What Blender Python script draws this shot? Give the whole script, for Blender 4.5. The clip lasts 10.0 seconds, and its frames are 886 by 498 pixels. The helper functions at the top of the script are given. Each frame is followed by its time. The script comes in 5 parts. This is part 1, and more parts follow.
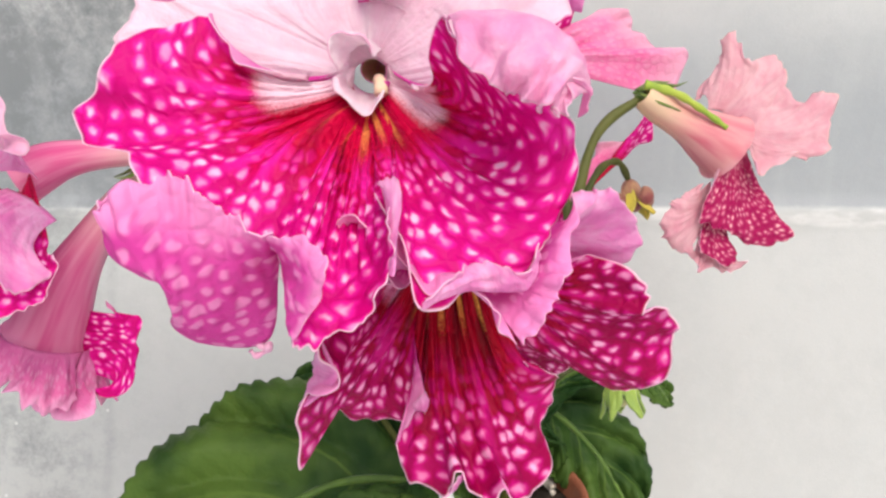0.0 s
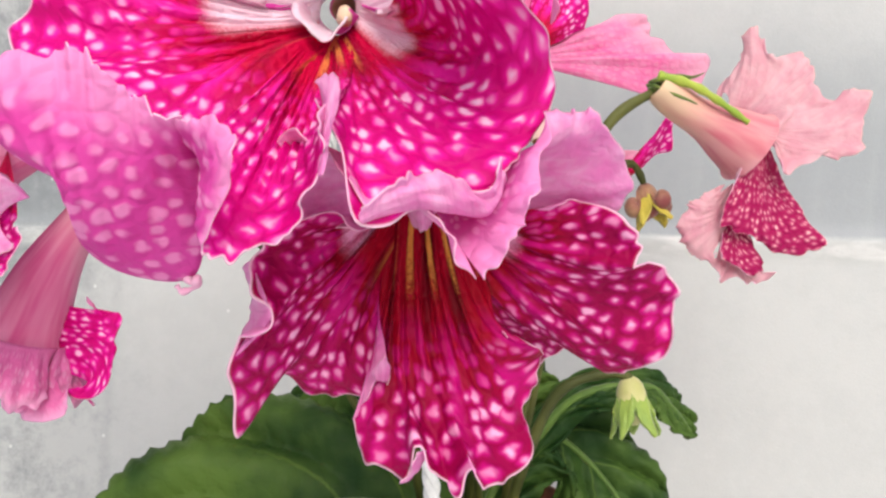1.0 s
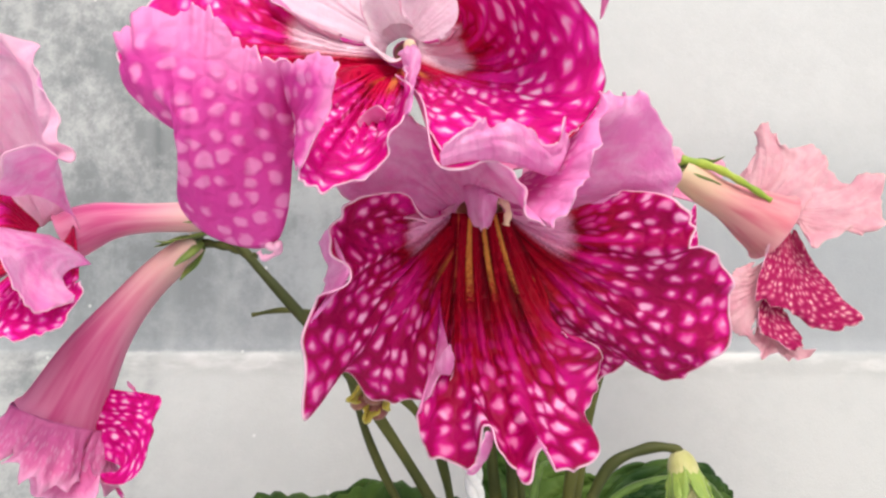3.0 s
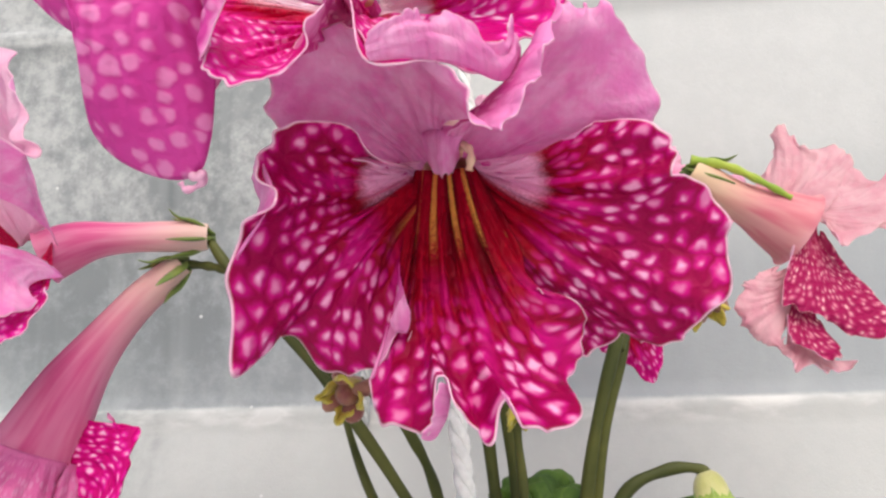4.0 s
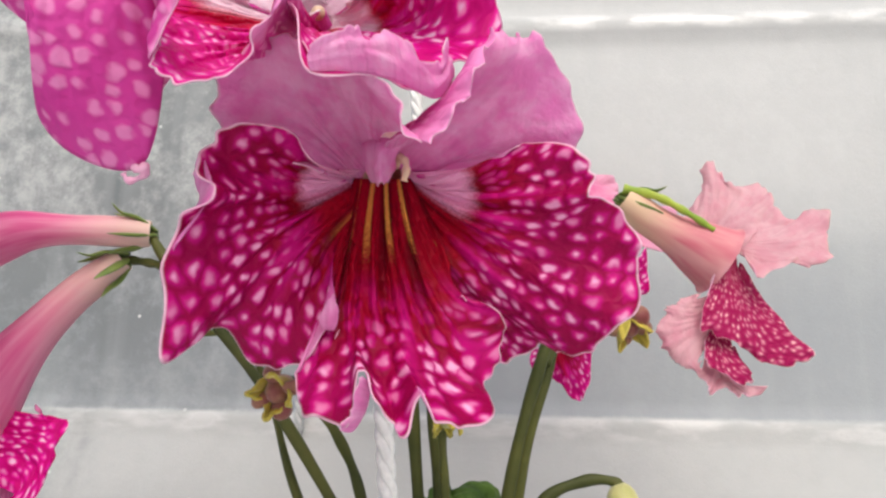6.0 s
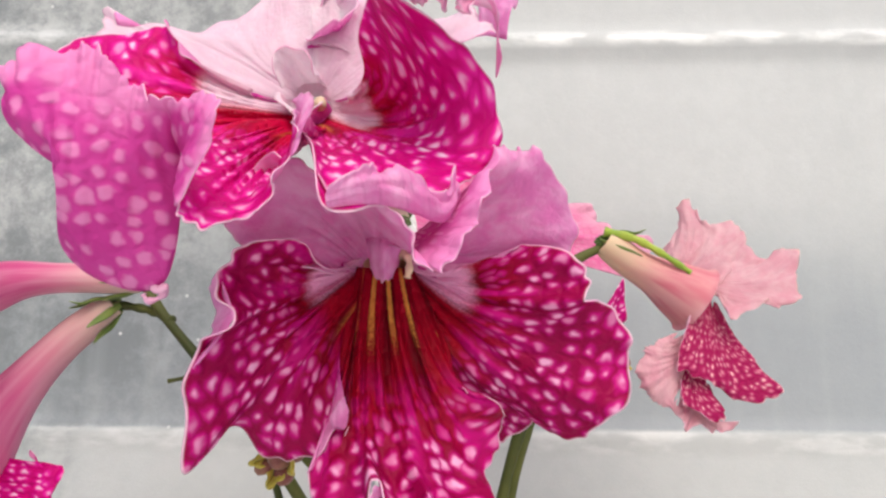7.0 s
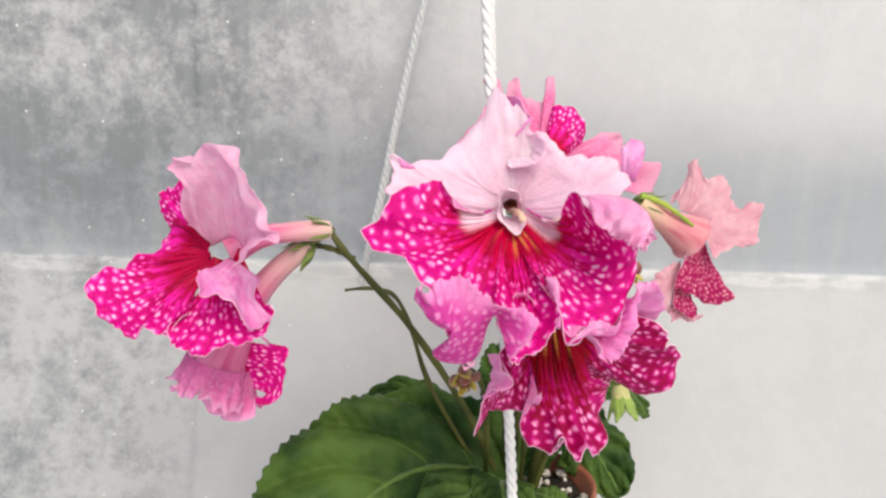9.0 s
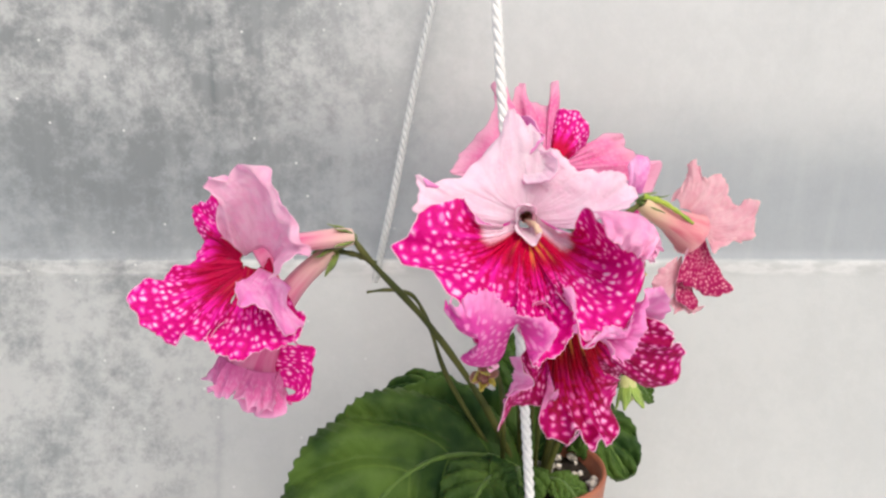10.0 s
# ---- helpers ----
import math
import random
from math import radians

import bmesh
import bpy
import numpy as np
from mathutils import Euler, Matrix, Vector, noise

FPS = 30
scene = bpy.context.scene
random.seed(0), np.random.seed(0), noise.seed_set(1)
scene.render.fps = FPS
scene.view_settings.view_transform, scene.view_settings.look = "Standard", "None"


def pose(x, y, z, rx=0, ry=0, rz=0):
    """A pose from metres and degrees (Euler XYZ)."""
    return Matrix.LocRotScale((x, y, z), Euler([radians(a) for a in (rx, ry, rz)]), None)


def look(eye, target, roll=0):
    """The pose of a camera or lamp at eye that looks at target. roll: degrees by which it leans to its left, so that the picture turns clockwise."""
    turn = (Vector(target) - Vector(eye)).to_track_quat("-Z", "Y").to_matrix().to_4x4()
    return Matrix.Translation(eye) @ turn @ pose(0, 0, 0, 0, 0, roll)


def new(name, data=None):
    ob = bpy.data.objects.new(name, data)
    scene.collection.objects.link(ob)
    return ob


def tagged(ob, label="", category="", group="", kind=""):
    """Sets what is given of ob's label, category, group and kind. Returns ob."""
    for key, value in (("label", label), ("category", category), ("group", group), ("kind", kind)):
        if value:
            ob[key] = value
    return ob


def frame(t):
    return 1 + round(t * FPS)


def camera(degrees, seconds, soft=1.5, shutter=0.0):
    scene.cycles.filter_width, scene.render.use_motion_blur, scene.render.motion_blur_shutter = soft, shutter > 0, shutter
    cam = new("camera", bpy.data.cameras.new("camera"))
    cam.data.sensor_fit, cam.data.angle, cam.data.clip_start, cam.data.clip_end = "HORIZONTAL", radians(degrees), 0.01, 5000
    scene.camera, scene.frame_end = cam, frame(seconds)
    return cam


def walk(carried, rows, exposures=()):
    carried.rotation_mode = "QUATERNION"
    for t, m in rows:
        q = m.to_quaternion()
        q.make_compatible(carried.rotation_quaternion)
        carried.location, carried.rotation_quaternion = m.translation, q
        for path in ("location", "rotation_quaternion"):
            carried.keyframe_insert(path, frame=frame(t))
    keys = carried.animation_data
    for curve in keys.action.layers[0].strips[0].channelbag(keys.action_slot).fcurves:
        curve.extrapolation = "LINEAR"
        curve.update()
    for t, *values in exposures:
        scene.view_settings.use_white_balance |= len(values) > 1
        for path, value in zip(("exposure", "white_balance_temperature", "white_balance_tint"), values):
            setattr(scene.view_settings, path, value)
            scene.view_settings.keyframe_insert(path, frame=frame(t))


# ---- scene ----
cam = camera(61.7, 10.0, soft=2.5)
METRES, EYE, TILT, LEAN, TURN = 0.27, 0.30, -12.0, 0.0, 0.0
ROWS = [
    (0.0, 0.0, 0.0, 0.0, 0.0, 0.0, -0.0),
    (0.5, 0.0243, 0.0214, -0.0338, 1.77, 2.64, -0.75),
    (1.0, 0.0338, 0.0452, -0.0553, 2.99, 5.33, -1.36),
    (1.2, 0.0391, 0.0643, -0.0622, 3.13, 4.07, -2.42),
    (1.5, 0.043, 0.0706, -0.0919, 3.05, 8.59, 1.13),
    (2.0, 0.0407, 0.0484, -0.1453, 4.13, 15.55, 0.05),
    (2.5, 0.0237, 0.0201, -0.1502, 3.38, 18.75, 0.26),
    (2.7, 0.0101, 0.0324, -0.1444, 3.38, 18.16, -0.69),
    (3.8, 0.0346, 0.0858, -0.1836, 6.76, 27.83, -0.41),
    (4.0, 0.0438, 0.1101, -0.1908, 7.61, 27.11, -0.71),
    (4.5, 0.0491, 0.0943, -0.2134, 8.45, 31.15, -2.56),
    (5.0, 0.0657, 0.0989, -0.2222, 8.8, 31.69, -3.2),
    (5.2, 0.0667, 0.0994, -0.2209, 8.0, 32.0, -2.62),
    (6.5, 0.0447, 0.094, -0.186, 0.99, 26.77, -1.69),
    (7.0, 0.0393, 0.0558, -0.1607, 0.63, 26.63, -0.62),
    (7.3, 0.0236, 0.0372, -0.1327, -0.89, 20.83, -1.17),
    (7.5, -0.0139, 0.0197, -0.1283, -4.02, 17.2, -1.21),
    (8.0, -0.0739, -0.0679, -0.0531, -7.31, 9.09, -1.09),
    (8.5, -0.11, -0.1693, -0.0052, -7.58, 4.1, -0.12),
    (9.0, -0.16, -0.271, 0.019, -5.45, 2.86, -1.28),
    (9.5, -0.1745, -0.2997, 0.0381, -5.48, 2.97, -1.1),
    (10.0, -0.1902, -0.3232, 0.047, -5.71, 1.2, 0.02),
]
walk(cam, [(t, pose(0, 0, EYE, TILT, LEAN, TURN) @ pose(METRES * x, METRES * y, METRES * z, 90 + pitch, roll, yaw)) for t, x, y, z, yaw, pitch, roll in ROWS],
     [(0.0, -0.03), (1.5, 0.05), (2.0, 0.13), (2.7, 0.06), (5.0, -0.17), (6.5, -0.19), (7.5, -0.20), (8.5, -0.10), (10.0, -0.14)])

# ---- light ----
world = bpy.data.worlds.new("daylight")
scene.world = world
world.use_nodes = True
wn = world.node_tree
sky = wn.nodes.new("ShaderNodeTexSky")
sky.sky_type, sky.sun_disc = "NISHITA", False
sky.sun_elevation, sky.sun_rotation = radians(44), radians(168)
sky.dust_density, sky.ozone_density = 4.0, 0.6
wn.links.new(sky.outputs[0], wn.nodes["Background"].inputs[0])
wn.nodes["Background"].inputs[1].default_value = 0.19
sun = new("sun", bpy.data.lights.new("sun", "SUN"))
sun.data.energy, sun.data.angle, sun.data.color = 1.68, radians(45), (1.0, 0.985, 0.965)
sun.matrix_world = look((0.21, -1.0, 1.18), (0, 0, 0))


# ---- materials ----
class Nodes:
    """A small writer of node trees."""

    def __init__(self, name):
        self.mat = bpy.data.materials.new(name)
        self.mat.use_nodes = True
        self.tree = self.mat.node_tree
        self.bsdf = self.tree.nodes["Principled BSDF"]
        self.out = self.tree.nodes["Material Output"]

    def put(self, socket, value):
        if hasattr(value, "is_linked"):
            self.tree.links.new(value, socket)
        elif isinstance(value, tuple) and len(value) == 3 and socket.type == "RGBA":
            socket.default_value = (*value, 1)
        else:
            socket.default_value = value

    def node(self, kind, *values, **props):
        n = self.tree.nodes.new("ShaderNode" + kind)
        for k, v in props.items():
            setattr(n, k, v)
        for i, v in enumerate(values):
            if v is not None:
                self.put(n.inputs[i], v)
        return n

    def math(self, op, a, b=0.0, c=0.0):
        return self.node("Math", a, b, c, operation=op).outputs[0]

    def ramp(self, v, a, b, lo=0.0, hi=1.0):
        n = self.node("MapRange", interpolation_type="SMOOTHSTEP")
        for k, x in zip(("Value", "From Min", "From Max", "To Min", "To Max"), (v, a, b, lo, hi)):
            self.put(n.inputs[k], x)
        return n.outputs[0]

    def mix(self, f, a, b, blend="MIX"):
        n = self.node("Mix", data_type="RGBA", blend_type=blend)
        for i, v in ((0, f), (6, a), (7, b)):
            self.put(n.inputs[i], v)
        return n.outputs[2]

    def noise(self, vec, scale, detail=3.0, rough=0.5):
        n = self.node("TexNoise")
        if vec is not None:
            self.put(n.inputs["Vector"], vec)
        n.inputs["Scale"].default_value = scale
        n.inputs["Detail"].default_value = detail
        n.inputs["Roughness"].default_value = rough
        return n.outputs[0]

    def voronoi(self, vec, feature="F1", random=0.8, dims="2D"):
        n = self.node("TexVoronoi", voronoi_dimensions=dims, feature=feature)
        self.put(n.inputs["Vector"], vec)
        n.inputs["Scale"].default_value = 1.0
        n.inputs["Randomness"].default_value = random
        return n.outputs["Distance"]

    def xyz(self, x, y=0.0, z=0.0):
        return self.node("CombineXYZ", x, y, z).outputs[0]

    def bump(self, height, strength, distance):
        n = self.node("Bump")
        n.inputs["Strength"].default_value = strength
        n.inputs["Distance"].default_value = distance
        self.put(n.inputs["Height"], height)
        self.put(self.bsdf.inputs["Normal"], n.outputs[0])
        return n.outputs[0]

    def finish(self, colour, rough=0.5, sheer=0.0, sheen=0.0, spec=0.4):
        b = self.bsdf
        self.put(b.inputs["Base Color"], colour)
        self.put(b.inputs["Roughness"], rough)
        b.inputs["Specular IOR Level"].default_value = spec
        b.inputs["Sheen Weight"].default_value = sheen
        if sheer:
            t = self.node("BsdfTranslucent", colour)
            m = self.node("MixShader", sheer, b.outputs[0], t.outputs[0])
            self.tree.links.new(m.outputs[0], self.out.inputs[0])
        return self.mat


def object_coords(n):
    return n.node("TexCoord").outputs["Object"]


def petal_coords(n):
    """Angle round the throat, way out from it in mm, and the share of the way to the rim."""
    sep = n.node("SeparateXYZ", n.node("UVMap", uv_map="pigment").outputs[0])
    x, y = sep.outputs[0], sep.outputs[1]
    ang = n.math("ARCTAN2", x, n.math("MULTIPLY", y, -1.0))  # 0 points down
    r = n.math("SQRT", n.math("ADD", n.math("MULTIPLY", x, x), n.math("MULTIPLY", y, y)))
    rim = n.node("SeparateXYZ", n.node("UVMap", uv_map="rim").outputs[0])
    return ang, r, rim.outputs[0], n.xyz(x, y), rim.outputs[1]


def petal_spots(n, ang, r, plane, across=2.35, along=2.75, base=28.0):
    wob = n.noise(plane, 0.35, 2.0)
    a = n.math("ADD", n.math("MULTIPLY", ang, base / across), n.math("MULTIPLY", wob, 0.7))
    b = n.math("ADD", n.math("DIVIDE", r, along), n.math("MULTIPLY", wob, 0.5))
    ragged = n.math("MULTIPLY", n.math("SUBTRACT", n.noise(plane, 0.55, 1.0), 0.5), 0.45)
    vec = n.xyz(n.math("ADD", a, ragged), n.math("SUBTRACT", b, ragged))
    cell = n.node("TexVoronoi", voronoi_dimensions="2D", feature="F1")
    n.put(cell.inputs["Vector"], vec)
    cell.inputs["Scale"].default_value, cell.inputs["Randomness"].default_value = 1.0, 0.68
    chance = n.node("SeparateColor", cell.outputs["Color"])
    dist = n.math("ADD", cell.outputs["Distance"], n.math("MULTIPLY", n.math("SUBTRACT", chance.outputs[0], 0.55), 0.16))
    return dist, n.voronoi(vec, "DISTANCE_TO_EDGE", 0.68), chance.outputs[1]


def petal_lower(name, deep, red, spot, pale, inner, gold=0.42, guides=21.0, veins=0.55, glow=None, pitch=(2.35, 2.75)):
    """The spotted face of the lower lobes: red throat, radiating veins, pale spots, thin pale rim."""
    n = Nodes(name)
    ang, r, line, plane, rim = petal_coords(n)
    dist, edge, chance = petal_spots(n, ang, r, plane, *pitch)
    big = n.noise(plane, 0.12, 2.0)
    colour = n.mix(n.ramp(n.math("ADD", rim, n.math("MULTIPLY", big, 0.35)), 0.62, 1.05), red, deep)
    # dark and light veins that fan out of the throat
    fan = n.noise(n.xyz(n.math("MULTIPLY", ang, 6.5), n.math("MULTIPLY", r, 0.045)), 0.95, 0.6)
    near = n.ramp(rim, 0.90, 0.35)
    colour = n.mix(n.math("MULTIPLY", n.ramp(fan, 0.50, 0.38), n.math("MULTIPLY", near, veins)), colour, tuple(0.36 * c for c in red))
    bright = glow or (min(0.84, 1.5 * deep[0]), 8.0 * deep[1], 2.1 * deep[2])
    colour = n.mix(n.math("MULTIPLY", n.ramp(fan, 0.52, 0.61), n.math("MULTIPLY", n.math("MULTIPLY", n.ramp(rim, 0.92, 0.6), n.ramp(rim, 0.38, 0.62)), 0.9)), colour, bright)
    # each spot lies in a brighter cell, with a darker net between the cells
    colour = n.mix(n.math("MULTIPLY", n.ramp(dist, 0.50, 0.22), n.math("MULTIPLY", n.ramp(rim, 0.42, 0.70), 0.9)), colour, bright)
    # spots
    size = n.math("ADD", n.math("MULTIPLY", n.ramp(rim, 0.40, 0.62), 0.125), n.math("MULTIPLY", big, 0.10))
    size = n.math("MULTIPLY", size, n.ramp(rim, 1.0, 0.86, 0.72, 1.0))
    mask = n.ramp(n.math("SUBTRACT", n.math("ADD", size, 0.02), dist), -0.13, 0.15)
    mask = n.math("MULTIPLY", mask, n.ramp(n.math("ADD", rim, n.math("MULTIPLY", big, 0.34)), 0.70, 0.92))
    tone = n.math("ADD", n.math("MULTIPLY", n.noise(plane, 0.5, 2.0), 0.5), n.math("MULTIPLY", chance, 0.5))
    colour = n.mix(n.math("MULTIPLY", mask, n.math("MULTIPLY", n.ramp(tone, 0.25, 0.70, 0.40, 1.0), n.ramp(rim, 0.45, 0.80, 0.45, 1.0))), colour, spot)
    # yellow guides low in the throat
    bands = n.math("SINE", n.math("MULTIPLY", ang, 24.0))
    grain = n.noise(plane, 2.2, 2.0, 0.7)
    guide = n.math("MULTIPLY", n.ramp(n.math("ADD", bands, n.math("MULTIPLY", grain, 0.9)), 0.70, 1.30), n.ramp(n.math("ABSOLUTE", ang), 0.52, 0.30))
    guide = n.math("MULTIPLY", guide, n.ramp(n.math("ADD", r, n.math("MULTIPLY", grain, 9.0)), guides, guides * 0.63))
    colour = n.mix(n.math("MULTIPLY", guide, gold), colour, n.mix(n.ramp(r, 24.0, 14.0), (0.94, 0.38, 0.42), (1.0, 0.50, 0.10)))
    # the paler flank next to the upper lip, rubbed out in streaks
    flank = n.node("SeparateXYZ", n.node("UVMap", uv_map="flank").outputs[0]).outputs[0]
    colour = n.mix(n.ramp(n.math("ADD", flank, n.math("MULTIPLY", n.math("SUBTRACT", grain, 0.5), 0.5)), 0.12, 0.88), colour, inner)
    colour = n.mix(n.ramp(line, 0.989, 0.998), colour, pale)
    h = n.math("ADD", n.math("MULTIPLY", n.ramp(edge, 0.0, 0.35), 0.7), n.math("MULTIPLY", n.noise(plane, 1.8), 0.15))
    n.bump(n.math("ADD", h, fan), 0.5, 0.0006)
    return n.finish(colour, n.ramp(grain, 0.3, 0.8, 0.42, 0.60), 0.22, 0.0, 0.12)


def petal_upper(name, colour_a, colour_b, pale):
    """The plain pink face of the upper lobes, with faint veins."""
    n = Nodes(name)
    ang, r, rim, plane, share = petal_coords(n)
    fan = n.noise(n.xyz(n.math("MULTIPLY", ang, 6.0), n.math("MULTIPLY", r, 0.06)), 1.8, 4.0)
    big = n.noise(plane, 0.13, 3.0)
    patch = n.noise(plane, 0.42, 4.0, 0.6)
    colour = n.mix(n.ramp(n.math("ADD", n.math("MULTIPLY", big, 0.6), n.math("MULTIPLY", patch, 0.4)), 0.38, 0.62), colour_a, colour_b)
    colour = n.mix(n.math("MULTIPLY", n.ramp(fan, 0.45, 0.7), 0.35), colour, tuple(0.8 * c for c in colour_b))
    colour = n.mix(n.ramp(rim, 0.982, 0.996), colour, pale)
    n.bump(n.math("ADD", n.math("ADD", fan, patch), n.math("MULTIPLY", n.noise(plane, 1.2, 4.0), 0.6)), 0.6, 0.0009)
    return n.finish(colour, 0.5, 0.48, 0.0, 0.25)


def petal_back(name, base, blotch, pale, spots=0.85):
    """The underside: pink, with the spots showing through as pale ovals."""
    n = Nodes(name)
    ang, r, rim, plane, share = petal_coords(n)
    dist, edge, chance = petal_spots(n, ang, r, plane, 1.9, 2.5)
    big = n.noise(plane, 0.11, 3.0)
    colour = n.mix(n.ramp(big, 0.3, 0.7), base, blotch)
    mask = n.math("MULTIPLY", n.ramp(dist, 0.38, 0.12), n.math("MULTIPLY", n.ramp(r, 9.0, 16.0), n.ramp(rim, 0.97, 0.8)))
    colour = n.mix(n.math("MULTIPLY", mask, spots), colour, pale)
    colour = n.mix(n.ramp(rim, 0.70, 1.0, 0.0, 0.85), colour, pale)
    n.bump(n.math("ADD", n.ramp(edge, 0.0, 0.3), n.noise(plane, 1.5, 3.0)), 0.35, 0.0005)
    return n.finish(colour, 0.55, 0.38, 0.0, 0.25)


def plain_petal(name, a, b, scale=300.0, sheer=0.2, rough=0.5):
    n = Nodes(name)
    c = object_coords(n)
    v = n.noise(c, scale, 3.0)
    n.bump(v, 0.3, 0.0004)
    return n.finish(n.mix(n.ramp(v, 0.3, 0.7), a, b), rough, sheer, 0.1, 0.3)


def tube_material(name, a, b, cream):
    """Flower tube: cream by the calyx, pink streaks towards the mouth."""
    n = Nodes(name)
    sep = n.node("SeparateXYZ", n.node("UVMap", uv_map="along").outputs[0])
    u, v = sep.outputs[0], sep.outputs[1]
    streak = n.noise(n.xyz(n.math("MULTIPLY", u, 9.0), n.math("MULTIPLY", v, 1.2)), 1.0, 3.0)
    colour = n.mix(n.ramp(streak, 0.38, 0.66), a, b)
    colour = n.mix(n.ramp(n.math("ADD", v, n.math("MULTIPLY", streak, 0.3)), 0.85, 0.10), colour, cream)
    n.bump(streak, 0.1, 0.0005)
    return n.finish(colour, 0.5, 0.38, 0.0, 0.25)


def plant_green(name, a, b, scale=220.0, rough=0.5, sheen=0.25):
    n = Nodes(name)
    c = object_coords(n)
    v = n.noise(c, scale, 4.0)
    f = n.noise(c, scale * 9, 2.0)
    n.bump(n.math("ADD", v, f), 0.35, 0.0004)
    return n.finish(n.mix(n.ramp(v, 0.3, 0.7), a, b), rough, 0.06, sheen, 0.3)


def leaf_green(name, a, b, vein):
    n = Nodes(name)
    sep = n.node("SeparateXYZ", n.node("UVMap", uv_map="along").outputs[0])
    u, v = sep.outputs[0], sep.outputs[1]
    c = object_coords(n)
    big, fine = n.noise(c, 45.0, 3.0), n.noise(c, 700.0, 3.0)
    colour = n.mix(n.ramp(big, 0.32, 0.68), a, b)
    side = n.math("ABSOLUTE", u)
    lat = n.math("SINE", n.math("ADD", n.math("MULTIPLY", v, 42.0), n.math("MULTIPLY", side, -9.0)))
    colour = n.mix(n.math("MULTIPLY", n.ramp(lat, 0.965, 1.0), n.ramp(side, 0.95, 0.2, 0.0, 0.4)), colour, vein)
    net = n.voronoi(n.node("VectorMath", c, (420.0, 420.0, 420.0), operation="MULTIPLY").outputs[0], "DISTANCE_TO_EDGE", 1.0, "3D")
    n.bump(n.math("ADD", n.math("MULTIPLY", n.ramp(net, 0.0, 0.25), 0.6), fine), 0.22, 0.0006)
    return n.finish(colour, n.ramp(fine, 0.3, 0.7, 0.48, 0.64), 0.04, 0.0, 0.13)


def backdrop_cloth():
    """White fleece, worn grey in cloudy patches, with a fine felted grain; shade and ridge highlights are painted in.
    """
    n = Nodes("white_fleece")
    c = object_coords(n)
    sep = n.node("SeparateXYZ", c)
    x, z = sep.outputs[0], sep.outputs[2]
    cloud = n.noise(c, 17.0, 6.0, 0.70)
    blot = n.noise(c, 120.0, 6.0, 0.78)
    drip = n.noise(n.xyz(n.math("MULTIPLY", x, 90.0), 0.0, n.math("MULTIPLY", z, 7.0)), 1.0, 3.0)
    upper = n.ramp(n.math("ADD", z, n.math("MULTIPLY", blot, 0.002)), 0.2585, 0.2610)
    drift = n.math("ADD", x, n.math("MULTIPLY", cloud, 0.09))
    high = n.math("MULTIPLY", n.ramp(drift, 0.070, -0.06), n.ramp(n.math("ADD", z, n.math("MULTIPLY", cloud, 0.02)), 0.272, 0.305, 0.62, 1.0))
    zone = n.mix(upper, n.ramp(drift, -0.060, -0.110), high)
    # the worn patches stop at a seam in the cloth
    seam = n.ramp(n.math("ABSOLUTE", n.math("ADD", x, 0.120)), 0.003, 0.0, 0.0, 0.12)
    grey = n.math("MULTIPLY", n.ramp(n.math("ADD", n.math("MULTIPLY", cloud, 0.55), n.math("MULTIPLY", blot, 0.45)), 0.40, 0.59), n.math("ADD", n.math("MULTIPLY", zone, 0.52), 0.10))
    # shade painted into the unstained colour: darkest just above the lower ridge, fading upwards
    shaded_base = n.mix(n.math("MULTIPLY", upper, n.ramp(n.math("ADD", z, n.math("MULTIPLY", cloud, 0.05)), 0.375, 0.315, 0.15, 1.0)), n.mix(upper, (0.405, 0.418, 0.413), (0.525, 0.538, 0.532)), (0.295, 0.320, 0.336))
    colour = n.mix(n.math("ADD", n.math("ADD", grey, seam), n.math("MULTIPLY", zone, 0.25)), shaded_base, (0.135, 0.152, 0.160))
    # painted highlights: broken whitish streaks in the colour along both ridges, also glossier
    ridge_glint = n.math("ADD", n.math("MULTIPLY", n.ramp(z, 0.2500, 0.2535), n.ramp(z, 0.2592, 0.2578)), n.math("MULTIPLY", n.math("MULTIPLY", n.ramp(z, 0.3975, 0.4000), n.ramp(z, 0.4065, 0.4030)), 2.0))
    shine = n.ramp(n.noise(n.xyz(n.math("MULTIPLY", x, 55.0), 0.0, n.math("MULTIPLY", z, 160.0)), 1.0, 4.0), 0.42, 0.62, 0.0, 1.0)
    colour = n.mix(n.math("MULTIPLY", ridge_glint, n.math("MULTIPLY", shine, 0.26)), colour, (0.80, 0.81, 0.80))
    fleck = n.voronoi(n.xyz(n.math("MULTIPLY", x, 30.0), n.math("MULTIPLY", z, 30.0)), "F1", 1.0)
    colour = n.mix(n.math("MULTIPLY", n.ramp(fleck, 0.022, 0.010), n.math("MULTIPLY", high, 0.7)), colour, (0.72, 0.73, 0.72))
    colour = n.mix(n.math("MULTIPLY", n.ramp(drip, 0.45, 0.7), 0.16), colour, (0.40, 0.43, 0.43))
    fibre = n.noise(c, 1400.0, 3.0, 0.7)
    n.bump(n.math("ADD", n.math("MULTIPLY", blot, 0.6), n.math("MULTIPLY", fibre, 0.35)), 0.25, 0.0012)
    return n.finish(colour, n.mix(n.math("MULTIPLY", ridge_glint, shine), (0.75, 0.75, 0.75), (0.26, 0.26, 0.26)), 0.0, 0.1, 0.45)


